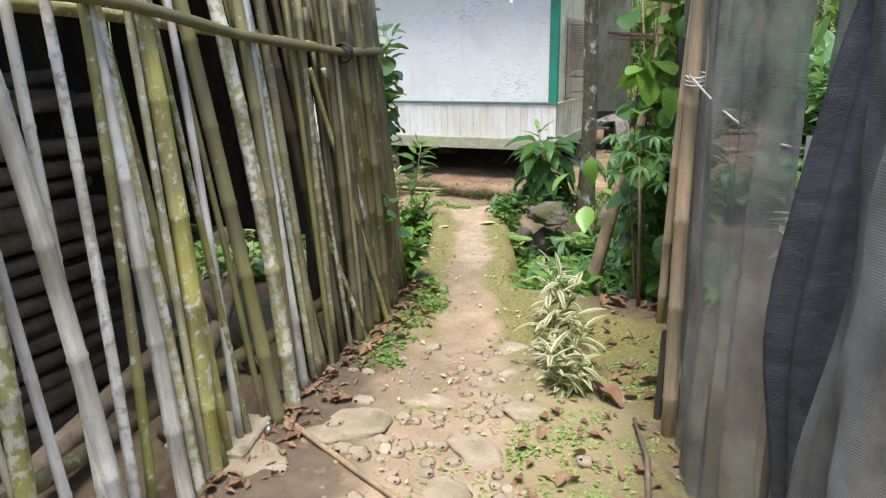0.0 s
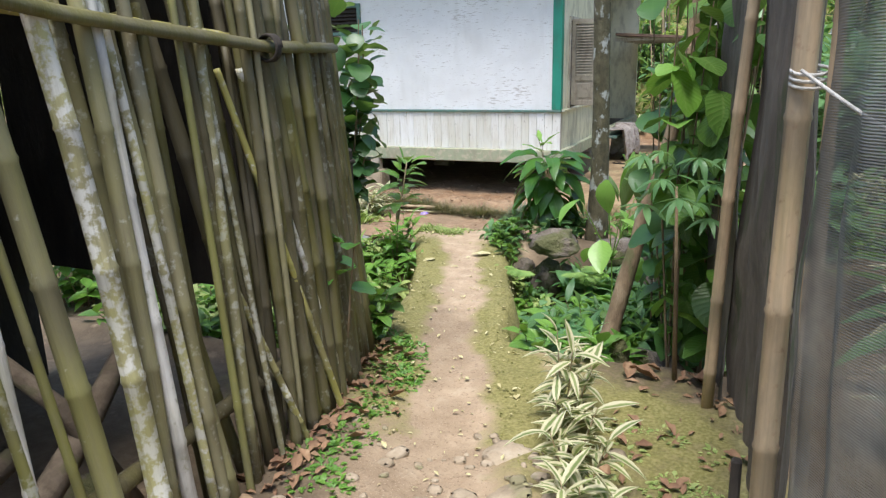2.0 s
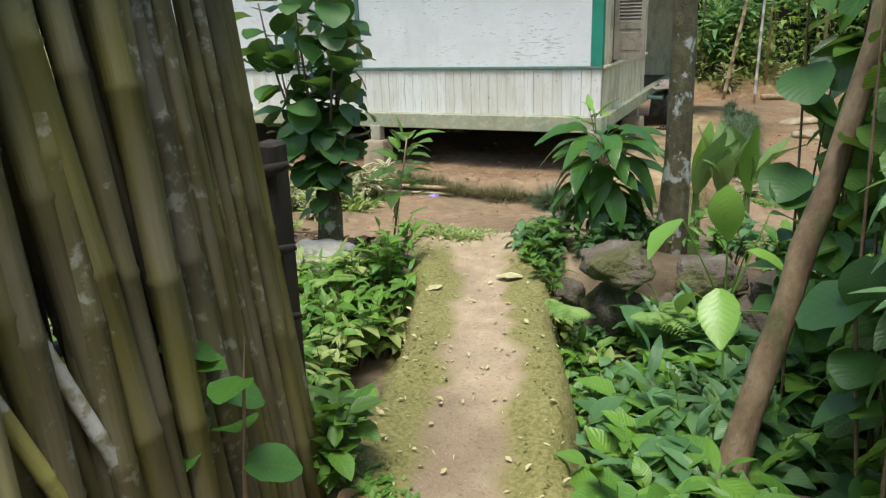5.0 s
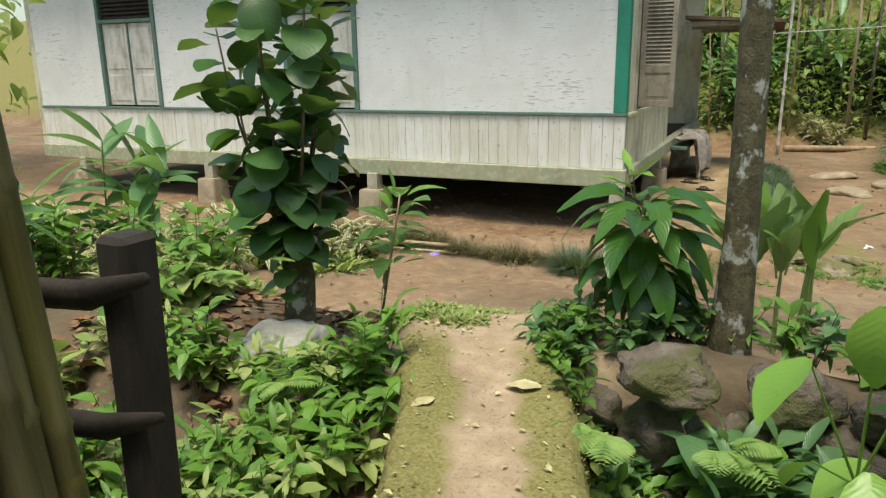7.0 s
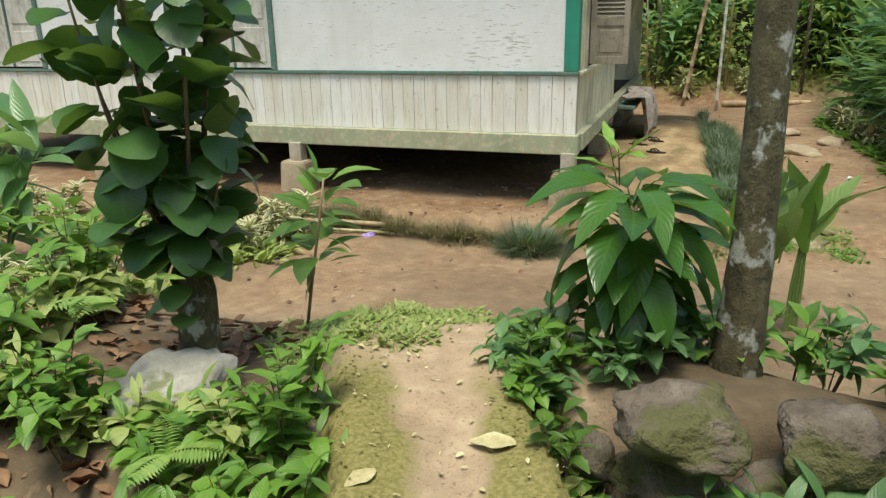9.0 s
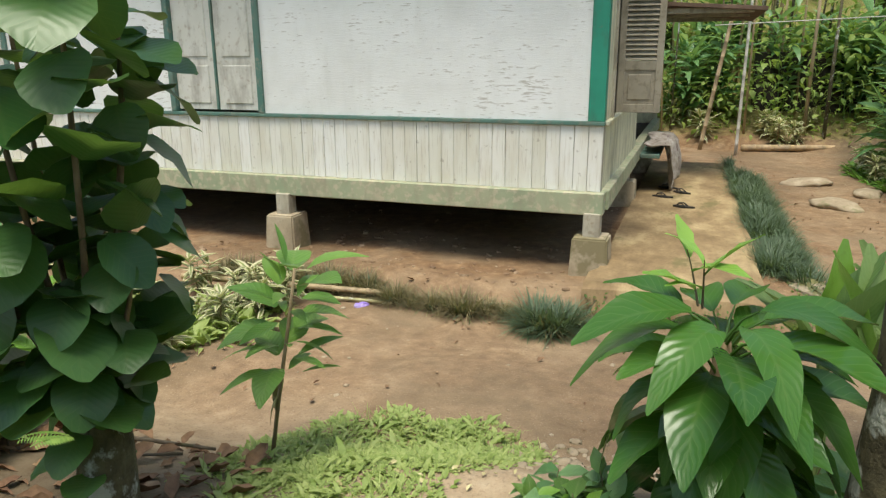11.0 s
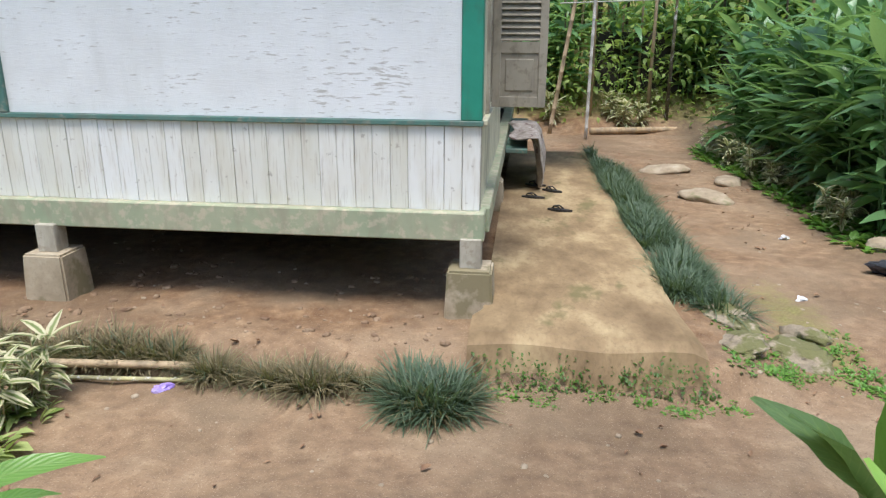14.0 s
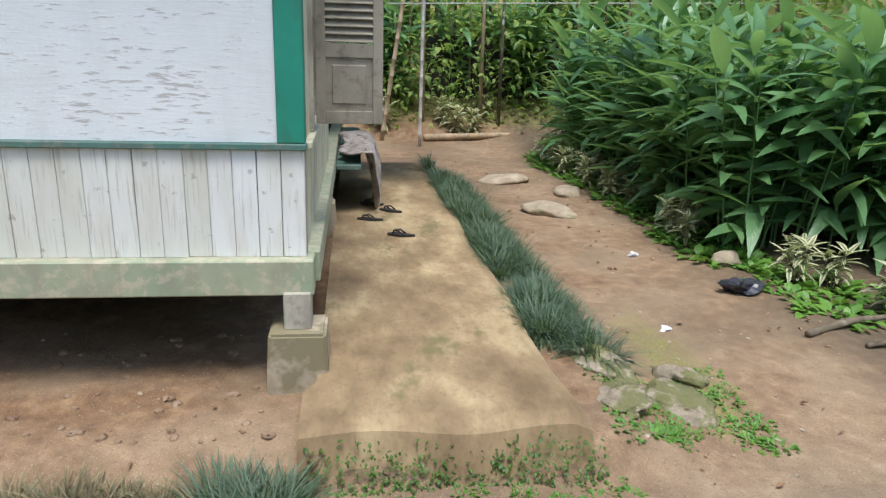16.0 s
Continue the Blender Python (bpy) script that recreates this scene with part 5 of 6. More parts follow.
def leaning_sapling():
    p = thing("leaning_tree", "crooked leaning brown trunk wrapped in climbers", "tree")
    pts = [(-1.05, 5.3, -0.6), (-1.02, 5.4, -0.3), (-0.96, 5.5, 0.0), (-0.92, 5.55, 0.2), (-0.87, 5.61, 0.42), (-0.84, 5.66, 0.6), (-0.78, 5.75, 0.8), (-0.68, 5.92, 1.3), (-0.6, 6.1, 2.2), (-0.5, 6.2, 3.0)]
    part("trunk", tube(bmesh.new(), pts, [0.09, 0.068, 0.05, 0.052, 0.044, 0.047, 0.042, 0.038, 0.034, 0.02], 12), BARK2, p, smooth=True)
    part("root", tube(bmesh.new(), [(-1.0, 5.45, -0.2), (-0.88, 5.4, -0.32), (-0.78, 5.35, -0.6)], [0.045, 0.035, 0.03], 8), BARK2, p, smooth=True)


leaning_sapling()


def climber():
    p = thing("climbing_shrub", "climbing shrub with large heart-shaped green leaves", "shrub")
    ms, lines = [], []
    rng = random.Random(8)
    for s in range(34):
        x, y = rng.uniform(-0.95, -0.3), rng.uniform(5.0, 6.6)
        if y < 6.15:
            x = rng.uniform(-0.6, -0.3)
        h = rng.uniform(1.2, 2.5)
        foot = Vector((x, y, gz(x, y)))
        top = Vector((x + rng.uniform(-0.18, 0.15), y + rng.uniform(-0.2, 0.2), h))
        lines.append([foot, foot.lerp(top, 0.5) + Vector((rng.uniform(-0.05, 0.05), 0, 0)), top])
        for k in range(int(h * 10)):
            t = rng.uniform(0.2, 1.0)
            q = foot.lerp(top, t)
            ms.append(leaf_at(q, rng.uniform(0, 360), rng.uniform(-65, 10), rng.uniform(0.12, 0.25), rng.uniform(-20, 20)))
    stems_mesh(lines, 0.008, BARK2, p, "vine")
    single_leaves(p, ms[:170], T_RD + T_OV, L_ROUND)
    foliage("foliage", ms[170:380], T_RD + T_OV, L_DARK, p)
    foliage("foliage", ms[380:], T_RD + T_OV, L_MID, p)


climber()


def star_leaves():
    p = thing("cassava", "slender plant with finger-like pale green leaves", "plant")
    part("stem", tube(bmesh.new(), [(0.02, 0.1, -0.1), (0, 0.05, 0.5), (-0.02, 0, 0.95)], [0.014, 0.011, 0.006], 6), BARK2, p, smooth=True)
    ms = []
    for k in range(15):
        a = k * 2.4
        c = Vector((math.cos(a) * R.uniform(0.06, 0.2), math.sin(a) * R.uniform(0.06, 0.2), R.uniform(0.78, 1.1)))
        for j in range(7):
            ms.append(leaf_at(c, math.degrees(a) - 90 + (j - 3) * 38, R.uniform(-25, 5), R.uniform(0.09, 0.14)))
    foliage("foliage", ms, T_LA, L_HEDGE, p)
    p.matrix_basis = pose(-0.56, 4.6, 0)


star_leaves()


def bright_leaves():
    p = thing("broad_leaf_plant", "plant with a few broad bright green leaves", "plant")
    ms = [leaf_at((x, y, z), az, li, s, ro) for x, y, z, az, li, s, ro in ((-1.25, 5.74, 0.65, 135, -22, 0.22, 15), (-1.1, 5.83, 0.77, 165, -72, 0.23, 0), (-1.1, 5.71, 0.4, 180, -38, 0.25, 10), (-1.02, 5.9, 0.5, 260, -10, 0.18, 0), (-0.95, 6.02, 0.62, 300, 0, 0.2, 0), (-1.05, 6.05, 0.25, 120, -30, 0.2, 0), (-1.2, 5.9, 0.3, 40, -40, 0.16, 0), (-0.9, 5.8, 0.3, 200, -30, 0.18, 0))]
    lines = [[Vector((-1.05, 6.05, gz(-1.05, 6.05))), Vector((-1.08, 6.0, 0.2)), Vector((m[0][3], m[1][3], m[2][3]))] for m in ms]
    stems_mesh(lines, 0.007, L_LIME, p, "stalk")
    single_leaves(p, ms, T_OV, L_LIME)


bright_leaves()

# undergrowth in the two hollows beside the path
for k in range(66):
    x, y = R.uniform(-4.4, -2.75) if k % 2 else R.uniform(-3.4, -2.75), R.uniform(4.95, 6.7)
    if x > path_x(y) - 0.55:
        x = path_x(y) - R.uniform(0.55, 0.8)
    bush("undergrowth", "leafy light green undergrowth below the path", "plant", x, y, T_SM + [T_LA[0]], L_MID if k % 3 else L_WEED, 6, 9, 0.12, 0.22, R.uniform(0.25, 0.5), stem_r=0.004, group="undergrowth", rng=R)
for k in range(44):
    x, y = R.uniform(-1.45, -0.2), R.uniform(5.35, 6.9)
    if x < path_x(y) + 0.52:
        x = path_x(y) + R.uniform(0.52, 0.7)
    bush("undergrowth", "dark green undergrowth among the stones", "plant", x, y, T_SM + [T_LA[0]], (L_MID, L_HEDGE, L_HEDGE)[k % 3], 6, 9, 0.19, 0.24, R.uniform(0.25, 0.55), stem_r=0.004, group="undergrowth", rng=R)
for k in range(16):
    x, y = R.uniform(-2.0, -0.5), R.uniform(7.4, 7.95)
    if abs(x + 2.5) < 0.45 or x < -2.1:
        x = -1.9
    bush("undergrowth", "green undergrowth round the tree's foot", "plant", x, y, T_SM + [T_LA[1]], (L_MID, L_HEDGE)[k % 2], 5, 8, 0.13, 0.2, R.uniform(0.2, 0.4), stem_r=0.004, group="undergrowth", rng=R)
for k in range(30):
    x, y = R.uniform(-0.9, 1.6), R.uniform(7.0, 10.2)
    x = max(x, -0.9 + 0.55 * (y - 7.0))
    bush("undergrowth", "tall leafy undergrowth beyond the tree", "plant", x, y, [T_LA[0], T_GI[0], T_OV[1]], (L_MID, L_HEDGE, L_PALE)[k % 3] if k % 3 < 2 else L_HEDGE, 6, 9, 0.24, 0.3, R.uniform(0.35, 0.8), stem_r=0.006, group="undergrowth", rng=R)
for k in range(22):
    x, y = R.uniform(-7.5, -4.3), R.uniform(5.2, 8.0)
    bush("undergrowth", "bright leafy undergrowth at the yard's edge", "plant", x, y, T_SM + [T_LA[0], T_OV[0]], (L_WEED, L_MID)[k % 2], 6, 9, 0.17, 0.28, R.uniform(0.3, 0.7), stem_r=0.005, group="undergrowth", rng=R)
for k in range(34):
    y = R.uniform(5.3, 6.9)
    x = path_x(y) + R.uniform(0.43, 0.8)
    bush("undergrowth", "small green plants rooted at the path's stony edge", "plant", x, y, T_SM + [T_LA[0]], (L_MID, L_WEED, L_HEDGE)[k % 3], 5, 7, 0.09, 0.13, R.uniform(0.14, 0.3), stem_r=0.003, group="undergrowth", rng=R)
for k in range(26):
    x, y = R.uniform(-4.6, -2.8), R.uniform(4.7, 5.6)
    bush("undergrowth", "leafy light green undergrowth below the path", "plant", x, y, T_SM + [T_OV[0]], (L_MID, L_WEED)[k % 2], 5, 8, 0.13, 0.22, R.uniform(0.2, 0.45), stem_r=0.004, group="undergrowth", rng=R)
for k in range(22):
    y = R.uniform(4.55, 5.4)
    bush("undergrowth", "shaded green plants between the fence and the path", "plant", path_x(y) - R.uniform(0.5, 0.95), y, T_SM + [T_OV[0]], (L_MID, L_DARK)[k % 2], 5, 8, 0.12, 0.17, R.uniform(0.15, 0.35), stem_r=0.004, group="undergrowth", rng=R)
for k in range(16):
    y = R.uniform(4.95, 5.6)
    bush("undergrowth", "broad-leaved green plants below the path", "plant", path_x(y) + R.uniform(0.55, 1.0), y, [T_OV[0], T_OV[1], T_LA[0]], (L_HEDGE, L_MID)[k % 2], 5, 7, 0.17, 0.2, R.uniform(0.25, 0.45), stem_r=0.004, group="undergrowth", rng=R)
for k in range(26):
    y = R.uniform(6.75, 7.6)
    bush("undergrowth", "small green plants between the path and the dry wall", "plant", path_x(y) + R.uniform(0.36, 0.75), y, T_SM + [T_LA[0]], (L_MID, L_HEDGE, L_DARK)[k % 3], 5, 7, 0.1, 0.13, R.uniform(0.12, 0.3), stem_r=0.003, group="undergrowth", rng=R)
# single large leaves hanging over the hollow
bush("blue_leaf_plant", "plant with broad blue-green leaves in the hollow", "plant", -2.78, 5.62, T_OV, L_PALE, 2, 3, 0.15, 0.1, 0.42, singles=True, lift=(-60, -20))
bush("fence_creeper", "dark leaves growing through the bamboo fence", "plant", -2.02, 4.05, T_RD, L_GLOSS, 4, 3, 0.12, 0.16, 0.8, z=0.25, lift=(-20, 20))
for x, y, z, n, L, a in ((-1.86, 6.62, -0.14, 5, 0.3, 175), (-1.46, 6.66, -0.14, 5, 0.28, 190), (-2.0, 6.6, -0.1, 3, 0.16, 170), (-3.3, 6.35, -0.05, 4, 0.2, None), (-3.85, 6.75, 0.28, 3, 0.28, 160), (-3.6, 6.9, 0.35, 2, 0.14, 170), (-1.25, 6.7, -0.1, 3, 0.22, 180)):
    fern(x, y, z, n, L, a)


# clumps of cream-striped leaves
def striped(x, y, h, n=3, group="striped plants"):
    p = thing("striped_plant", "slim plant with cream-edged striped leaves", "plant", group)
    ms, lines = sprout(R, n, 16, 0.15, 0.13, h, (-5, 45), 0.1)
    stems_mesh(lines, 0.004, BAM_TAN, p, "stem")
    foliage("foliage", ms, T_LA, L_VARI, p)
    p.matrix_basis = pose(x, y, gz(x, y) - 0.01)
    return p


for x, y, h in ((-0.7, 3.25, 0.22), (-0.76, 3.5, 0.26), (-0.84, 3.75, 0.34), (-0.93, 4.0, 0.44), (-0.98, 4.15, 0.38), (0.45, 3.6, 0.9), (0.65, 3.0, 1.0), (0.8, 2.4, 0.9), (0.3, 4.2, 1.0)):
    striped(x, y, h)
sp = striped(-5.2, 9.6, 0.35, 4)
for k in range(60):
    x, y = R.uniform(-9.5, -4.6), R.uniform(8.9, 10.4) if k % 3 else R.uniform(6.5, 8.4)
    x = min(x, -5.0) if k % 3 == 0 else min(x, -5.05)
    copy_thing(sp, pose(x, y, gz(x, y), 0, 0, R.uniform(0, 360)) @ Matrix.Scale(R.uniform(0.7, 1.3), 4))
for k in range(34):
    y = R.uniform(12.6, 21)
    x = 0.75 + R.uniform(0, 0.5) + max(0, 14.5 - y) * R.uniform(0.2, 0.9)
    copy_thing(sp, pose(x, y, gz(x, y), 0, 0, R.uniform(0, 360)) @ Matrix.Scale(R.uniform(0.9, 1.5), 4))
for k in range(30):
    x, y = R.uniform(-6, 5), R.uniform(23.3, 25)
    copy_thing(sp, pose(x, y, gz(x, y), 0, 0, R.uniform(0, 360)) @ Matrix.Scale(R.uniform(1.2, 2.2), 4))


# tall ginger-like plants of the hedge
def ginger(rng, stems, h):
    p = thing("ginger_plant", "tall ginger plant with long dark green leaves", "plant", "ginger hedge")
    ms, lines = [], []
    for s in range(stems):
        a = rng.uniform(0, 6.28)
        foot = Vector((0.18 * math.cos(a), 0.18 * math.sin(a), -0.1))
        top = foot + Vector((math.cos(a) * rng.uniform(0.1, 0.5), math.sin(a) * rng.uniform(0.1, 0.5), h * rng.uniform(0.7, 1.05)))
        pts = [foot.lerp(top, t) + Vector((0, 0, 0.1 * math.sin(3 * t))) for t in np.linspace(0, 1, 5)]
        lines.append(pts)
        az0 = rng.uniform(0, 360)
        for k in range(15):
            t = 0.18 + 0.84 * k / 14
            i = min(int(t * 4), 3)
            q = pts[i].lerp(pts[i + 1], min(t * 4 - i, 1))
            ms.append(leaf_at(q, az0 + (180 if k % 2 else 0) + rng.uniform(-35, 35), rng.uniform(5, 45) + 25 * (k > 12), rng.uniform(0.42, 0.7), rng.uniform(-25, 25)))
    stems_mesh(lines, 0.012, L_HEDGE, p, "stem")
    foliage("foliage", ms, T_GI, L_HEDGE, p)
    return p


protos = [ginger(random.Random(60 + k), 7, h) for k, h in enumerate((1.9, 1.7, 2.1, 1.5))]
spots = []
for k in range(70):
    y = R.uniform(12.4, 22.8)
    x = 1.1 + R.uniform(0, 3.2) ** 1.15 + max(0, 14.4 - y) * 0.9
    spots.append((x, y))
for k in range(26):
    spots.append((R.uniform(-7, 7), R.uniform(24.0, 27)))
for i, (x, y) in enumerate(spots):
    m = pose(x, y, gz(x, y), 0, 0, R.uniform(0, 360)) @ Matrix.Scale(R.uniform(0.85, 1.15), 4)
    if i < 4:
        protos[i].matrix_basis = m
    else:
        copy_thing(protos[i % 4], m)
gp = ginger(random.Random(90), 5, 1.2)
gp.matrix_basis = pose(-6.1, 6.3, gz(-6.1, 6.3), 0, 0, 30)
for x, y in ((-6.9, 7.1), (-5.6, 5.6), (-7.6, 6.0), (-6.6, 8.2), (1.4, 4.6), (1.6, 3.4), (1.5, 2.2), (1.2, 5.8), (1.5, 6.6), (1.6, 1.2), (2.2, 8.4), (2.6, 9.8), (2.4, 7.2)):
    copy_thing(gp, pose(x, y, gz(x, y), 0, 0, R.uniform(0, 360)))


# woods on the bank and round the place
def woods():
    rng = np.random.RandomState(7)
    ms = []
    for cx, cy, cz, sx, sy, sz, n, s in ((-5, 26, 2.2, 5, 1.5, 1.6, 1500, 0.26), (4, 26.5, 2.6, 4, 1.5, 1.7, 1500, 0.26), (0, 31, 5.5, 9, 2, 2.6, 2600, 0.4), (-10, 29, 5, 4, 2, 2.5, 1000, 0.4), (9, 24, 4, 3, 4, 2.2, 1500, 0.35), (7, 17, 3.2, 1.6, 5, 1.5, 1500, 0.3), (12, 14, 4.5, 2, 6, 2.5, 1200, 0.4), (5.5, 9, 1.8, 1.6, 2.2, 1.1, 1300, 0.24), (-15, 12, 3, 2, 5, 2.2, 900, 0.35), (-13.5, 7, 2, 1.5, 4, 1.5, 900, 0.3), (3.4, 4, 1.5, 0.9, 3.0, 1.0, 1300, 0.2), (0, 27.5, 1.6, 7, 0.8, 0.8, 1500, 0.3), (-1, 24.0, 0.3, 5, 0.5, 0.9, 1700, 0.16), (2, 24.2, 1.3, 4, 0.4, 0.7, 900, 0.2), (14, 30, 7, 5, 3, 3.5, 1200, 0.5), (0, 38, 9, 12, 2, 3, 1500, 0.6)):
        P = rng.normal(size=(n, 3)) * (sx, sy, sz) * 0.6 + (cx, cy, cz)
        A = rng.rand(n, 4)
        G = ground_height(P[:, 0], P[:, 1])
        P[:, 2] = np.where(P[:, 2] < G, G + 0.3 * A[:, 3], P[:, 2])
        for (x, y, z), (a, b, c, d) in zip(P, A):
            ms.append(leaf_at((x, y, z), a * 360, b * 80 - 50, s * (0.6 + 0.7 * c), d * 60 - 30))
    o = foliage("woodland_foliage", ms, T_SM + [T_LA[1]], L_FAR)
    tagged(o, "dense mixed green woodland foliage on the bank", "foliage", kind="stuff")
    for k in range(70):
        x, y = rng.uniform(-7, 8), rng.uniform(23.6, 27)
        h = rng.uniform(4, 8)
        l = rng.uniform(-0.6, 0.6)
        w0 = rng.uniform(0.02, 0.06)
        z = gz(x, y)
        t = part("thin_trunk", tube(bmesh.new(), [(x, y, z - 0.2), (x + l * 0.3, y, z + h * 0.4), (x + l, y, z + h)], [w0, w0 * 0.8, w0 * 0.4], 7), BARK if k % 2 else BAM_TAN, smooth=True)
        tagged(t, "thin pale trunk standing on the wooded bank", "trunk", "trunks on the bank")
    # near-black box set low behind the bank's front plants
    w = part("bank_wall", box(bmesh.new(), -0.9, 4.5, 24.6, 24.9, 0.0, 1.4, 0.02), DARKWOOD)
    tagged(w, "dark low box among the plants of the bank", "wall", kind="structure")


woods()


# ---- grasses ----
def tuft_points(rng, n, area):
    return [area(rng) for _ in range(n)]


def grass(name, label, spots, blades, length, material, spread, lift=(25, 85), kind="stuff", templates=T_BL):
    rng = random.Random(len(spots) * 7 + blades)
    ms = []
    for x, y, s in spots:
        for b in range(blades):
            a = rng.uniform(0, 6.283)
            r = spread * s * math.sqrt(rng.random())
            px, py = x + r * math.cos(a), y + r * math.sin(a)
            ms.append((px, py, math.degrees(a) - 90 + rng.uniform(-50, 50), rng.uniform(*lift), length * s * rng.uniform(0.6, 1.15)))
    zs = ground_height(np.array([m[0] for m in ms]), np.array([m[1] for m in ms]))
    on_slab = [(-2.72 < m[0] < -1.5 and m[1] > 10.8) for m in ms]
    placed = [leaf_at((m[0], m[1], float(z) if not k else -0.32), m[2], m[3], m[4]) for m, z, k in zip(ms, zs, on_slab)]
    o = foliage(name, placed, templates, material)
    return tagged(o, label, "grass", kind=kind)


row = [(-5.95 + 0.125 * k + R.uniform(-0.03, 0.03), (10.70 if k < 13 else 10.57) + R.uniform(-0.03, 0.03), R.uniform(0.75, 1.15)) for k in range(22)]
grass("withered_border_grass", "withered brownish border grass before the house", row, 210, 0.19, L_STRAW, 0.05, (30, 88))
grass("border_grass", "dark green border grass before the house", row, 36, 0.17, L_MONDO, 0.05, (30, 88))
big = [(-2.97 + R.gauss(0, 0.12), 10.46 + R.gauss(0, 0.06), R.uniform(0.9, 1.2)) for k in range(16)]
grass("grass_tussock", "large dark blue-green grass tussock beside the slab", big, 120, 0.23, L_MONDO, 0.1, (15, 84))
grass("tussock_straw", "withered blades in the large grass tussock", big, 30, 0.22, L_STRAW, 0.11, (10, 70))
strip = []
for k in range(150):
    y = 11.75 + 6.0 * R.random() ** 1.1
    w = 0.17 if y < 13.5 else 0.13
    strip.append((-1.42 - 0.028 * (y - 10.8) + 0.22 + R.uniform(-w, w), y, R.uniform(0.8, 1.15)))
grass("grass_strip", "dense blue-green grass strip along the slab", strip, 110, 0.2, L_MONDO, 0.12)


def weed_area(rng):
    while True:
        x, y = rng.uniform(-4.0, -2.3), rng.uniform(7.25, 8.75)
        if ((x + 3.15) / 0.75) ** 2 + ((y - 8.05) / 0.75) ** 2 < 1 and x < path_x(y) - 0.05 * (y > 7.6) + 0.6 * (y - 7.6):
            return (x, y, rng.uniform(0.7, 1.2))


grass("weeds", "low bright green weeds at the path's end", tuft_points(R, 260, weed_area), 44, 0.036, L_WEED, 0.1, (5, 70), templates=T_SM + [T_LA[0]])
grass("weeds", "green grassy weeds at the path's end", tuft_points(R, 130, weed_area), 16, 0.09, L_WEED, 0.09, (15, 80), templates=T_BL + [T_LA[1]])
grass("weeds_left", "low green weeds along the yard's edge", [(R.uniform(-8, -4.9), R.uniform(7.8, 8.6) if k % 2 else R.uniform(9.2, 10.2), R.uniform(0.7, 1.4)) for k in range(170)], 26, 0.12, L_WEED, 0.16, (10, 75), templates=T_SM + T_LA)
grass("clover", "small clover-like weeds on the trodden ground", [(R.uniform(-0.75, -0.25), R.uniform(2.2, 4.2), R.uniform(0.6, 1.1)) for k in range(70)] + [(-1.2 + R.gauss(0, 0.3), R.uniform(2.2, 3.0), 0.8) for k in range(14)], 26, 0.03, L_WEED, 0.07, (0, 40), templates=T_SM)
edge = []
for k in range(420):
    y = R.uniform(3.6, 7.6)
    s = R.choice((-1, 1))
    edge.append((path_x(y) + s * R.uniform(0.22, 0.46), y, R.uniform(0.5, 1.1)))
grass("path_moss_tufts", "short mossy tufts along the path's edges", edge, 7, 0.02, L_MOSS, 0.06, (5, 60), templates=T_SM + T_BL)
grass("slab_moss", "mossy creeping weeds on the slab's front", [(R.uniform(-2.7, -1.3), R.uniform(10.5, 10.66), R.uniform(0.5, 0.9)) for k in range(26)] + [(R.uniform(-1.25, -0.35), R.uniform(10.9, 11.7), R.uniform(0.7, 1.2)) for k in range(60)], 34, 0.03, L_MID, 0.07, (0, 60), templates=T_SM)
grass("fence_foot_weeds", "small weeds at the foot of the fence", [(fence_x(y) + R.uniform(0.05, 0.3), y, R.uniform(0.5, 1)) for y in [R.uniform(3.2, 4.7) for k in range(60)]], 20, 0.04, L_MID, 0.07, (0, 60), templates=T_SM)
grass("hedge_foot_weeds", "leafy weeds under the ginger hedge", [(0.7 + R.uniform(0, 0.6) + max(0, 14 - y) * R.uniform(0, 1.0), y, R.uniform(0.7, 1.4)) for y in [R.uniform(12.4, 21) for k in range(140)]], 24, 0.12, L_MID, 0.2, (0, 60), templates=T_SM)


# ---- litter: pebbles, dry leaves, twigs ----
def scatter_ground(name, label, category, n, area, size, material, tpl, flat=True, seed=1):
    rng = random.Random(seed)
    pts = [area(rng) for _ in range(n)]
    zs = ground_height(np.array([p[0] for p in pts]), np.array([p[1] for p in pts]))
    ms = [leaf_at((x, y, float(z) + 0.008), rng.uniform(0, 360), rng.uniform(-4, 18), rng.uniform(*size), rng.uniform(-25, 25)) for (x, y), z in zip(pts, zs)]
    o = foliage(name, ms, tpl, material)
    tagged(o, label, category, kind="stuff")


def near_right(rng):
    return (rng.uniform(-0.75, -0.1) - 0.0, rng.uniform(2.3, 5.0))


def near_fence(rng):
    y = rng.uniform(1.5, 4.6)
    return (fence_x(y) + abs(rng.gauss(0, 0.13)) - 0.05, y)


def hollow(rng):
    return (rng.uniform(-5.2, -3.6), rng.uniform(6.3, 8.0))


def yard(rng):
    return (rng.uniform(-6.5, 1.2), rng.uniform(8.6, 21))


def any_path(rng):
    y = rng.uniform(2.2, 7.8)
    return (path_x(y) + rng.uniform(-0.4, 0.4), y)


CURL = [leaf_template("ovate", 4, -0.2, 0.9, 0.05), leaf_template("lance", 4, 0.3, 0.9, 0.04)]
scatter_ground("dry_leaves", "curled brown dry leaves on the ground", "leaf litter", 230, near_right, (0.02, 0.075), DRYLEAF, CURL, seed=2)
scatter_ground("dry_leaves", "crumbled brown leaves along the fence", "leaf litter", 450, near_fence, (0.025, 0.08), DRYLEAF, CURL, seed=3)
scatter_ground("dry_leaves", "brown leaf litter round the boulder", "leaf litter", 380, hollow, (0.05, 0.13), DRYLEAF, CURL, seed=4)
scatter_ground("dry_leaves", "scattered dry leaves over the yard", "leaf litter", 620, yard, (0.015, 0.06), DRYLEAF, CURL, seed=5)
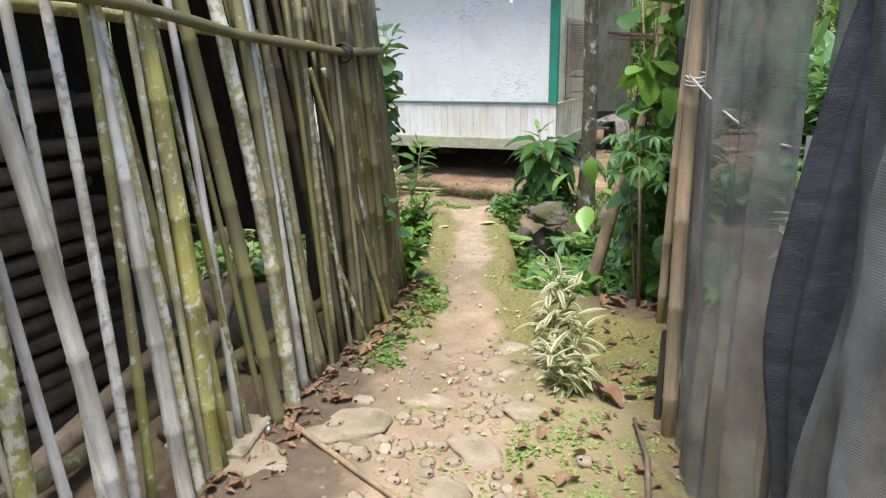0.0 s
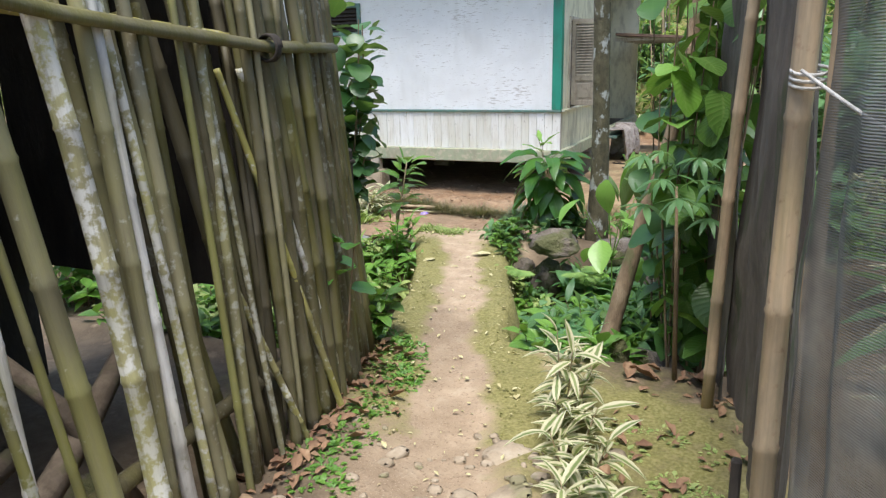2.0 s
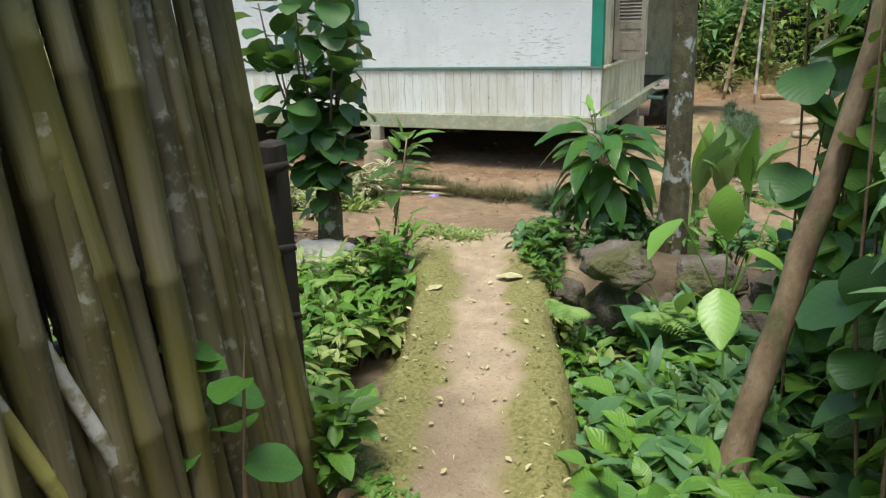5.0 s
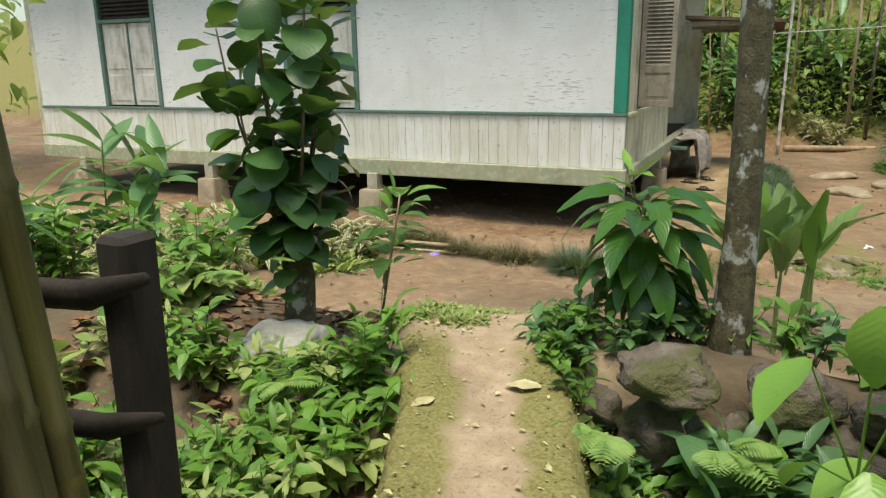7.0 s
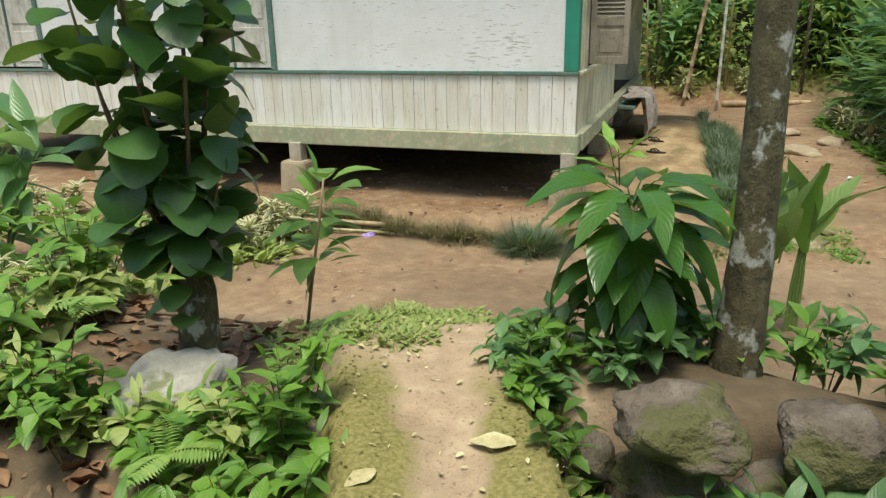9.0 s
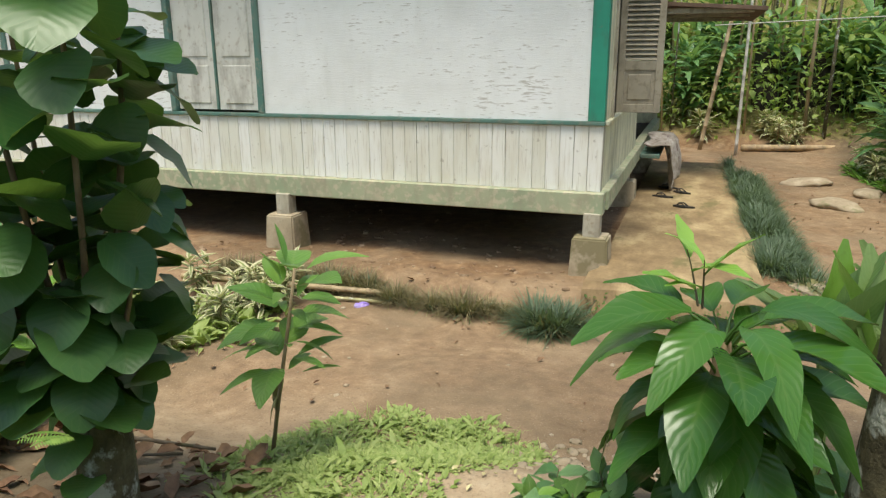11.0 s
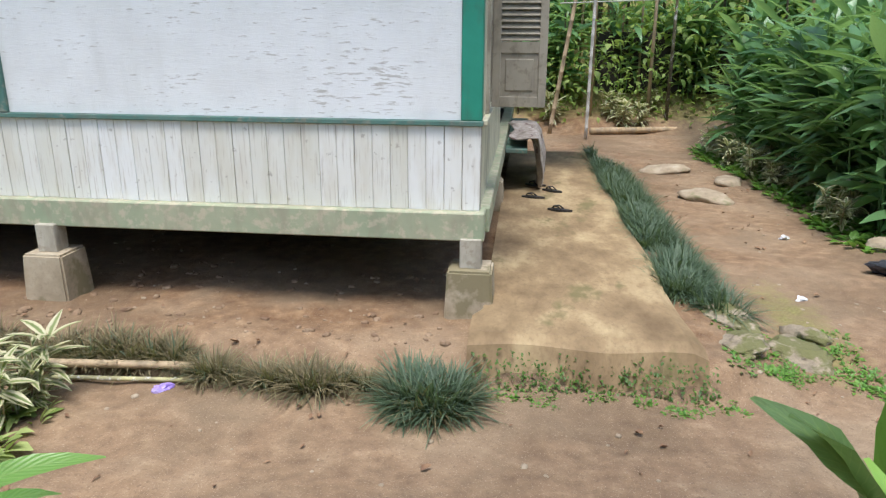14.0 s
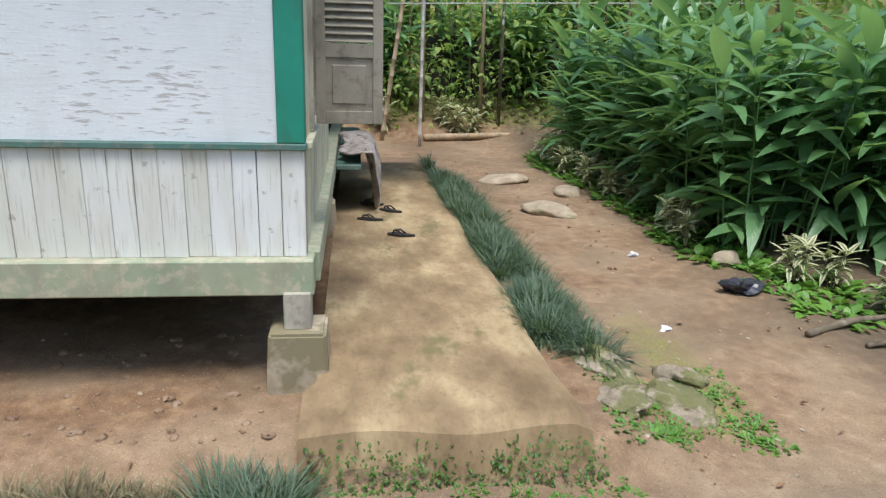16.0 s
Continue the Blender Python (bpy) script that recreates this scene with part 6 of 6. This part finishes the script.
scatter_ground("leaf_bits", "pale leaf crumbs on the footpath", "leaf litter", 420, any_path, (0.012, 0.035), YELLEAF, CURL, seed=6)
for x, y, s, a, name in ((-2.2, 6.75, 0.16, 100, "fallen_leaf"), (-2.59, 6.47, 0.12, 150, "fallen_leaf")):
    o = place("fallen_leaf", leaf_mesh("fallen_leaf", leaf_template("ovate", 6, 0.06, 0.12, 0.02)), YELLEAF, None, "", mx(leaf_at((x, y, gz(x, y) + 0.01), a, 2, s)))
    tagged(o, "pale yellow fallen leaf on the footpath", "leaf", "fallen leaves")
for x, y, s, a in ((-0.42, 3.22, 0.18, 60), (-0.55, 3.3, 0.14, 20), (-0.3, 3.6, 0.12, 140), (-0.62, 4.65, 0.14, 80), (-0.75, 4.6, 0.12, 10), (-0.45, 4.75, 0.15, 200), (-1.98, 7.15, 0.13, 40)):
    o = place("fallen_leaf", leaf_mesh("fallen_leaf", CURL[0]), DRYLEAF, None, "", mx(leaf_at((x, y, gz(x, y) + 0.015), a, 5, s, 10)))
    tagged(o, "large curled brown fallen leaf", "leaf", "fallen brown leaves")


def pebbles():
    rng = random.Random(17)
    bm = bmesh.new()
    bmesh.ops.create_cube(bm, size=1)
    bmesh.ops.bevel(bm, geom=list(bm.edges), offset=0.22, segments=1, affect="EDGES")
    bmesh.ops.triangulate(bm, faces=[f for f in bm.faces if len(f.verts) == 3])
    V = np.array([v.co[:] for v in bm.verts])
    F = np.array([[v.index for v in f.verts] + ([f.verts[2].index] if len(f.verts) == 3 else []) for f in bm.faces])
    bm.free()
    F4 = np.array([f for f in F if len(set(f)) == 4])
    U = np.zeros((len(V), 2))
    for name, label, n, area, s0, s1, ma in (
            ("pebbles", "small stones bedded under the raised house", 170, lambda g: (g.uniform(-6.5, -2.9), 10.9 + 1.3 * g.random() ** 1.8), 0.015, 0.06, REDSTONE),
            ("pebbles", "small stones scattered over the yard", 600, yard, 0.008, 0.035, PALE),
            ("pebbles", "rubble at the end of the footpath", 90, lambda g: (g.gauss(-2.45, 0.25), g.gauss(8.5, 0.2)), 0.02, 0.06, PALE),
            ("pebbles", "broken pale rubble bedded in the footpath", 200, lambda g: (g.gauss(-1.05, 0.28), g.uniform(2.1, 3.9)), 0.02, 0.075, PALE)):
        pts = [area(rng) for _ in range(n)]
        zs = ground_height(np.array([p[0] for p in pts]), np.array([p[1] for p in pts]))
        ms = []
        for (x, y), z in zip(pts, zs):
            s = s0 + (s1 - s0) * rng.random() ** 2
            ms.append(np.array(Matrix.LocRotScale((x, y, float(z)), Euler((rng.uniform(-0.3, 0.3), rng.uniform(-0.3, 0.3), rng.uniform(0, 6))), (s * rng.uniform(0.8, 1.6), s, s * 0.5))))
        o = place(name, bulk_mesh(name, [((V, F4, U), ms)]), ma)
        tagged(o, label, "pebbles", kind="stuff")


pebbles()


def twigs():
    for a, b, r in (((-4.9, 7.5), (-3.95, 7.9), 0.012), ((-4.8, 7.2), (-4.0, 7.75), 0.01), ((-0.2, 2.4), (-0.35, 3.1), 0.012), ((-3.9, 5.4), (-3.2, 5.1), 0.012), ((0.6, 12.2), (1.5, 12.5), 0.03), ((0.9, 12.0), (1.9, 12.1), 0.02)):
        p, q = Vector((*a, gz(*a) + r)), Vector((*b, gz(*b) + r + 0.02))
        o = part("twig", tube(bmesh.new(), [p, p.lerp(q, 0.5) + Vector((0.02, 0.03, 0.02)), q], [r, r * 0.9, r * 0.6], 6), LOGS, smooth=True)
        tagged(o, "dry grey-brown twig lying on the ground", "twig", "fallen twigs")


twigs()


def slab_creeper():
    rng = random.Random(77)
    ms = []
    for k in range(900):
        x = rng.uniform(-2.75, -1.38)
        f = rng.random() ** 0.6
        ms.append(leaf_at((x, 10.77 - 0.13 * f, -0.36 - 0.24 * f), 180 + rng.uniform(-80, 80), rng.uniform(-60, 30), rng.uniform(0.012, 0.03)))
    for k in range(500):
        y = rng.uniform(10.8, 12.0)
        ms.append(leaf_at((-1.42 + abs(rng.gauss(0, 0.12)), y, -0.45 - 0.1 * rng.random()), rng.uniform(0, 360), rng.uniform(-20, 60), rng.uniform(0.02, 0.05)))
    o = foliage("slab_creeper", ms, T_SM, L_DARK)
    tagged(o, "tiny green creeper covering the slab's front edge", "creeper", kind="stuff")


slab_creeper()
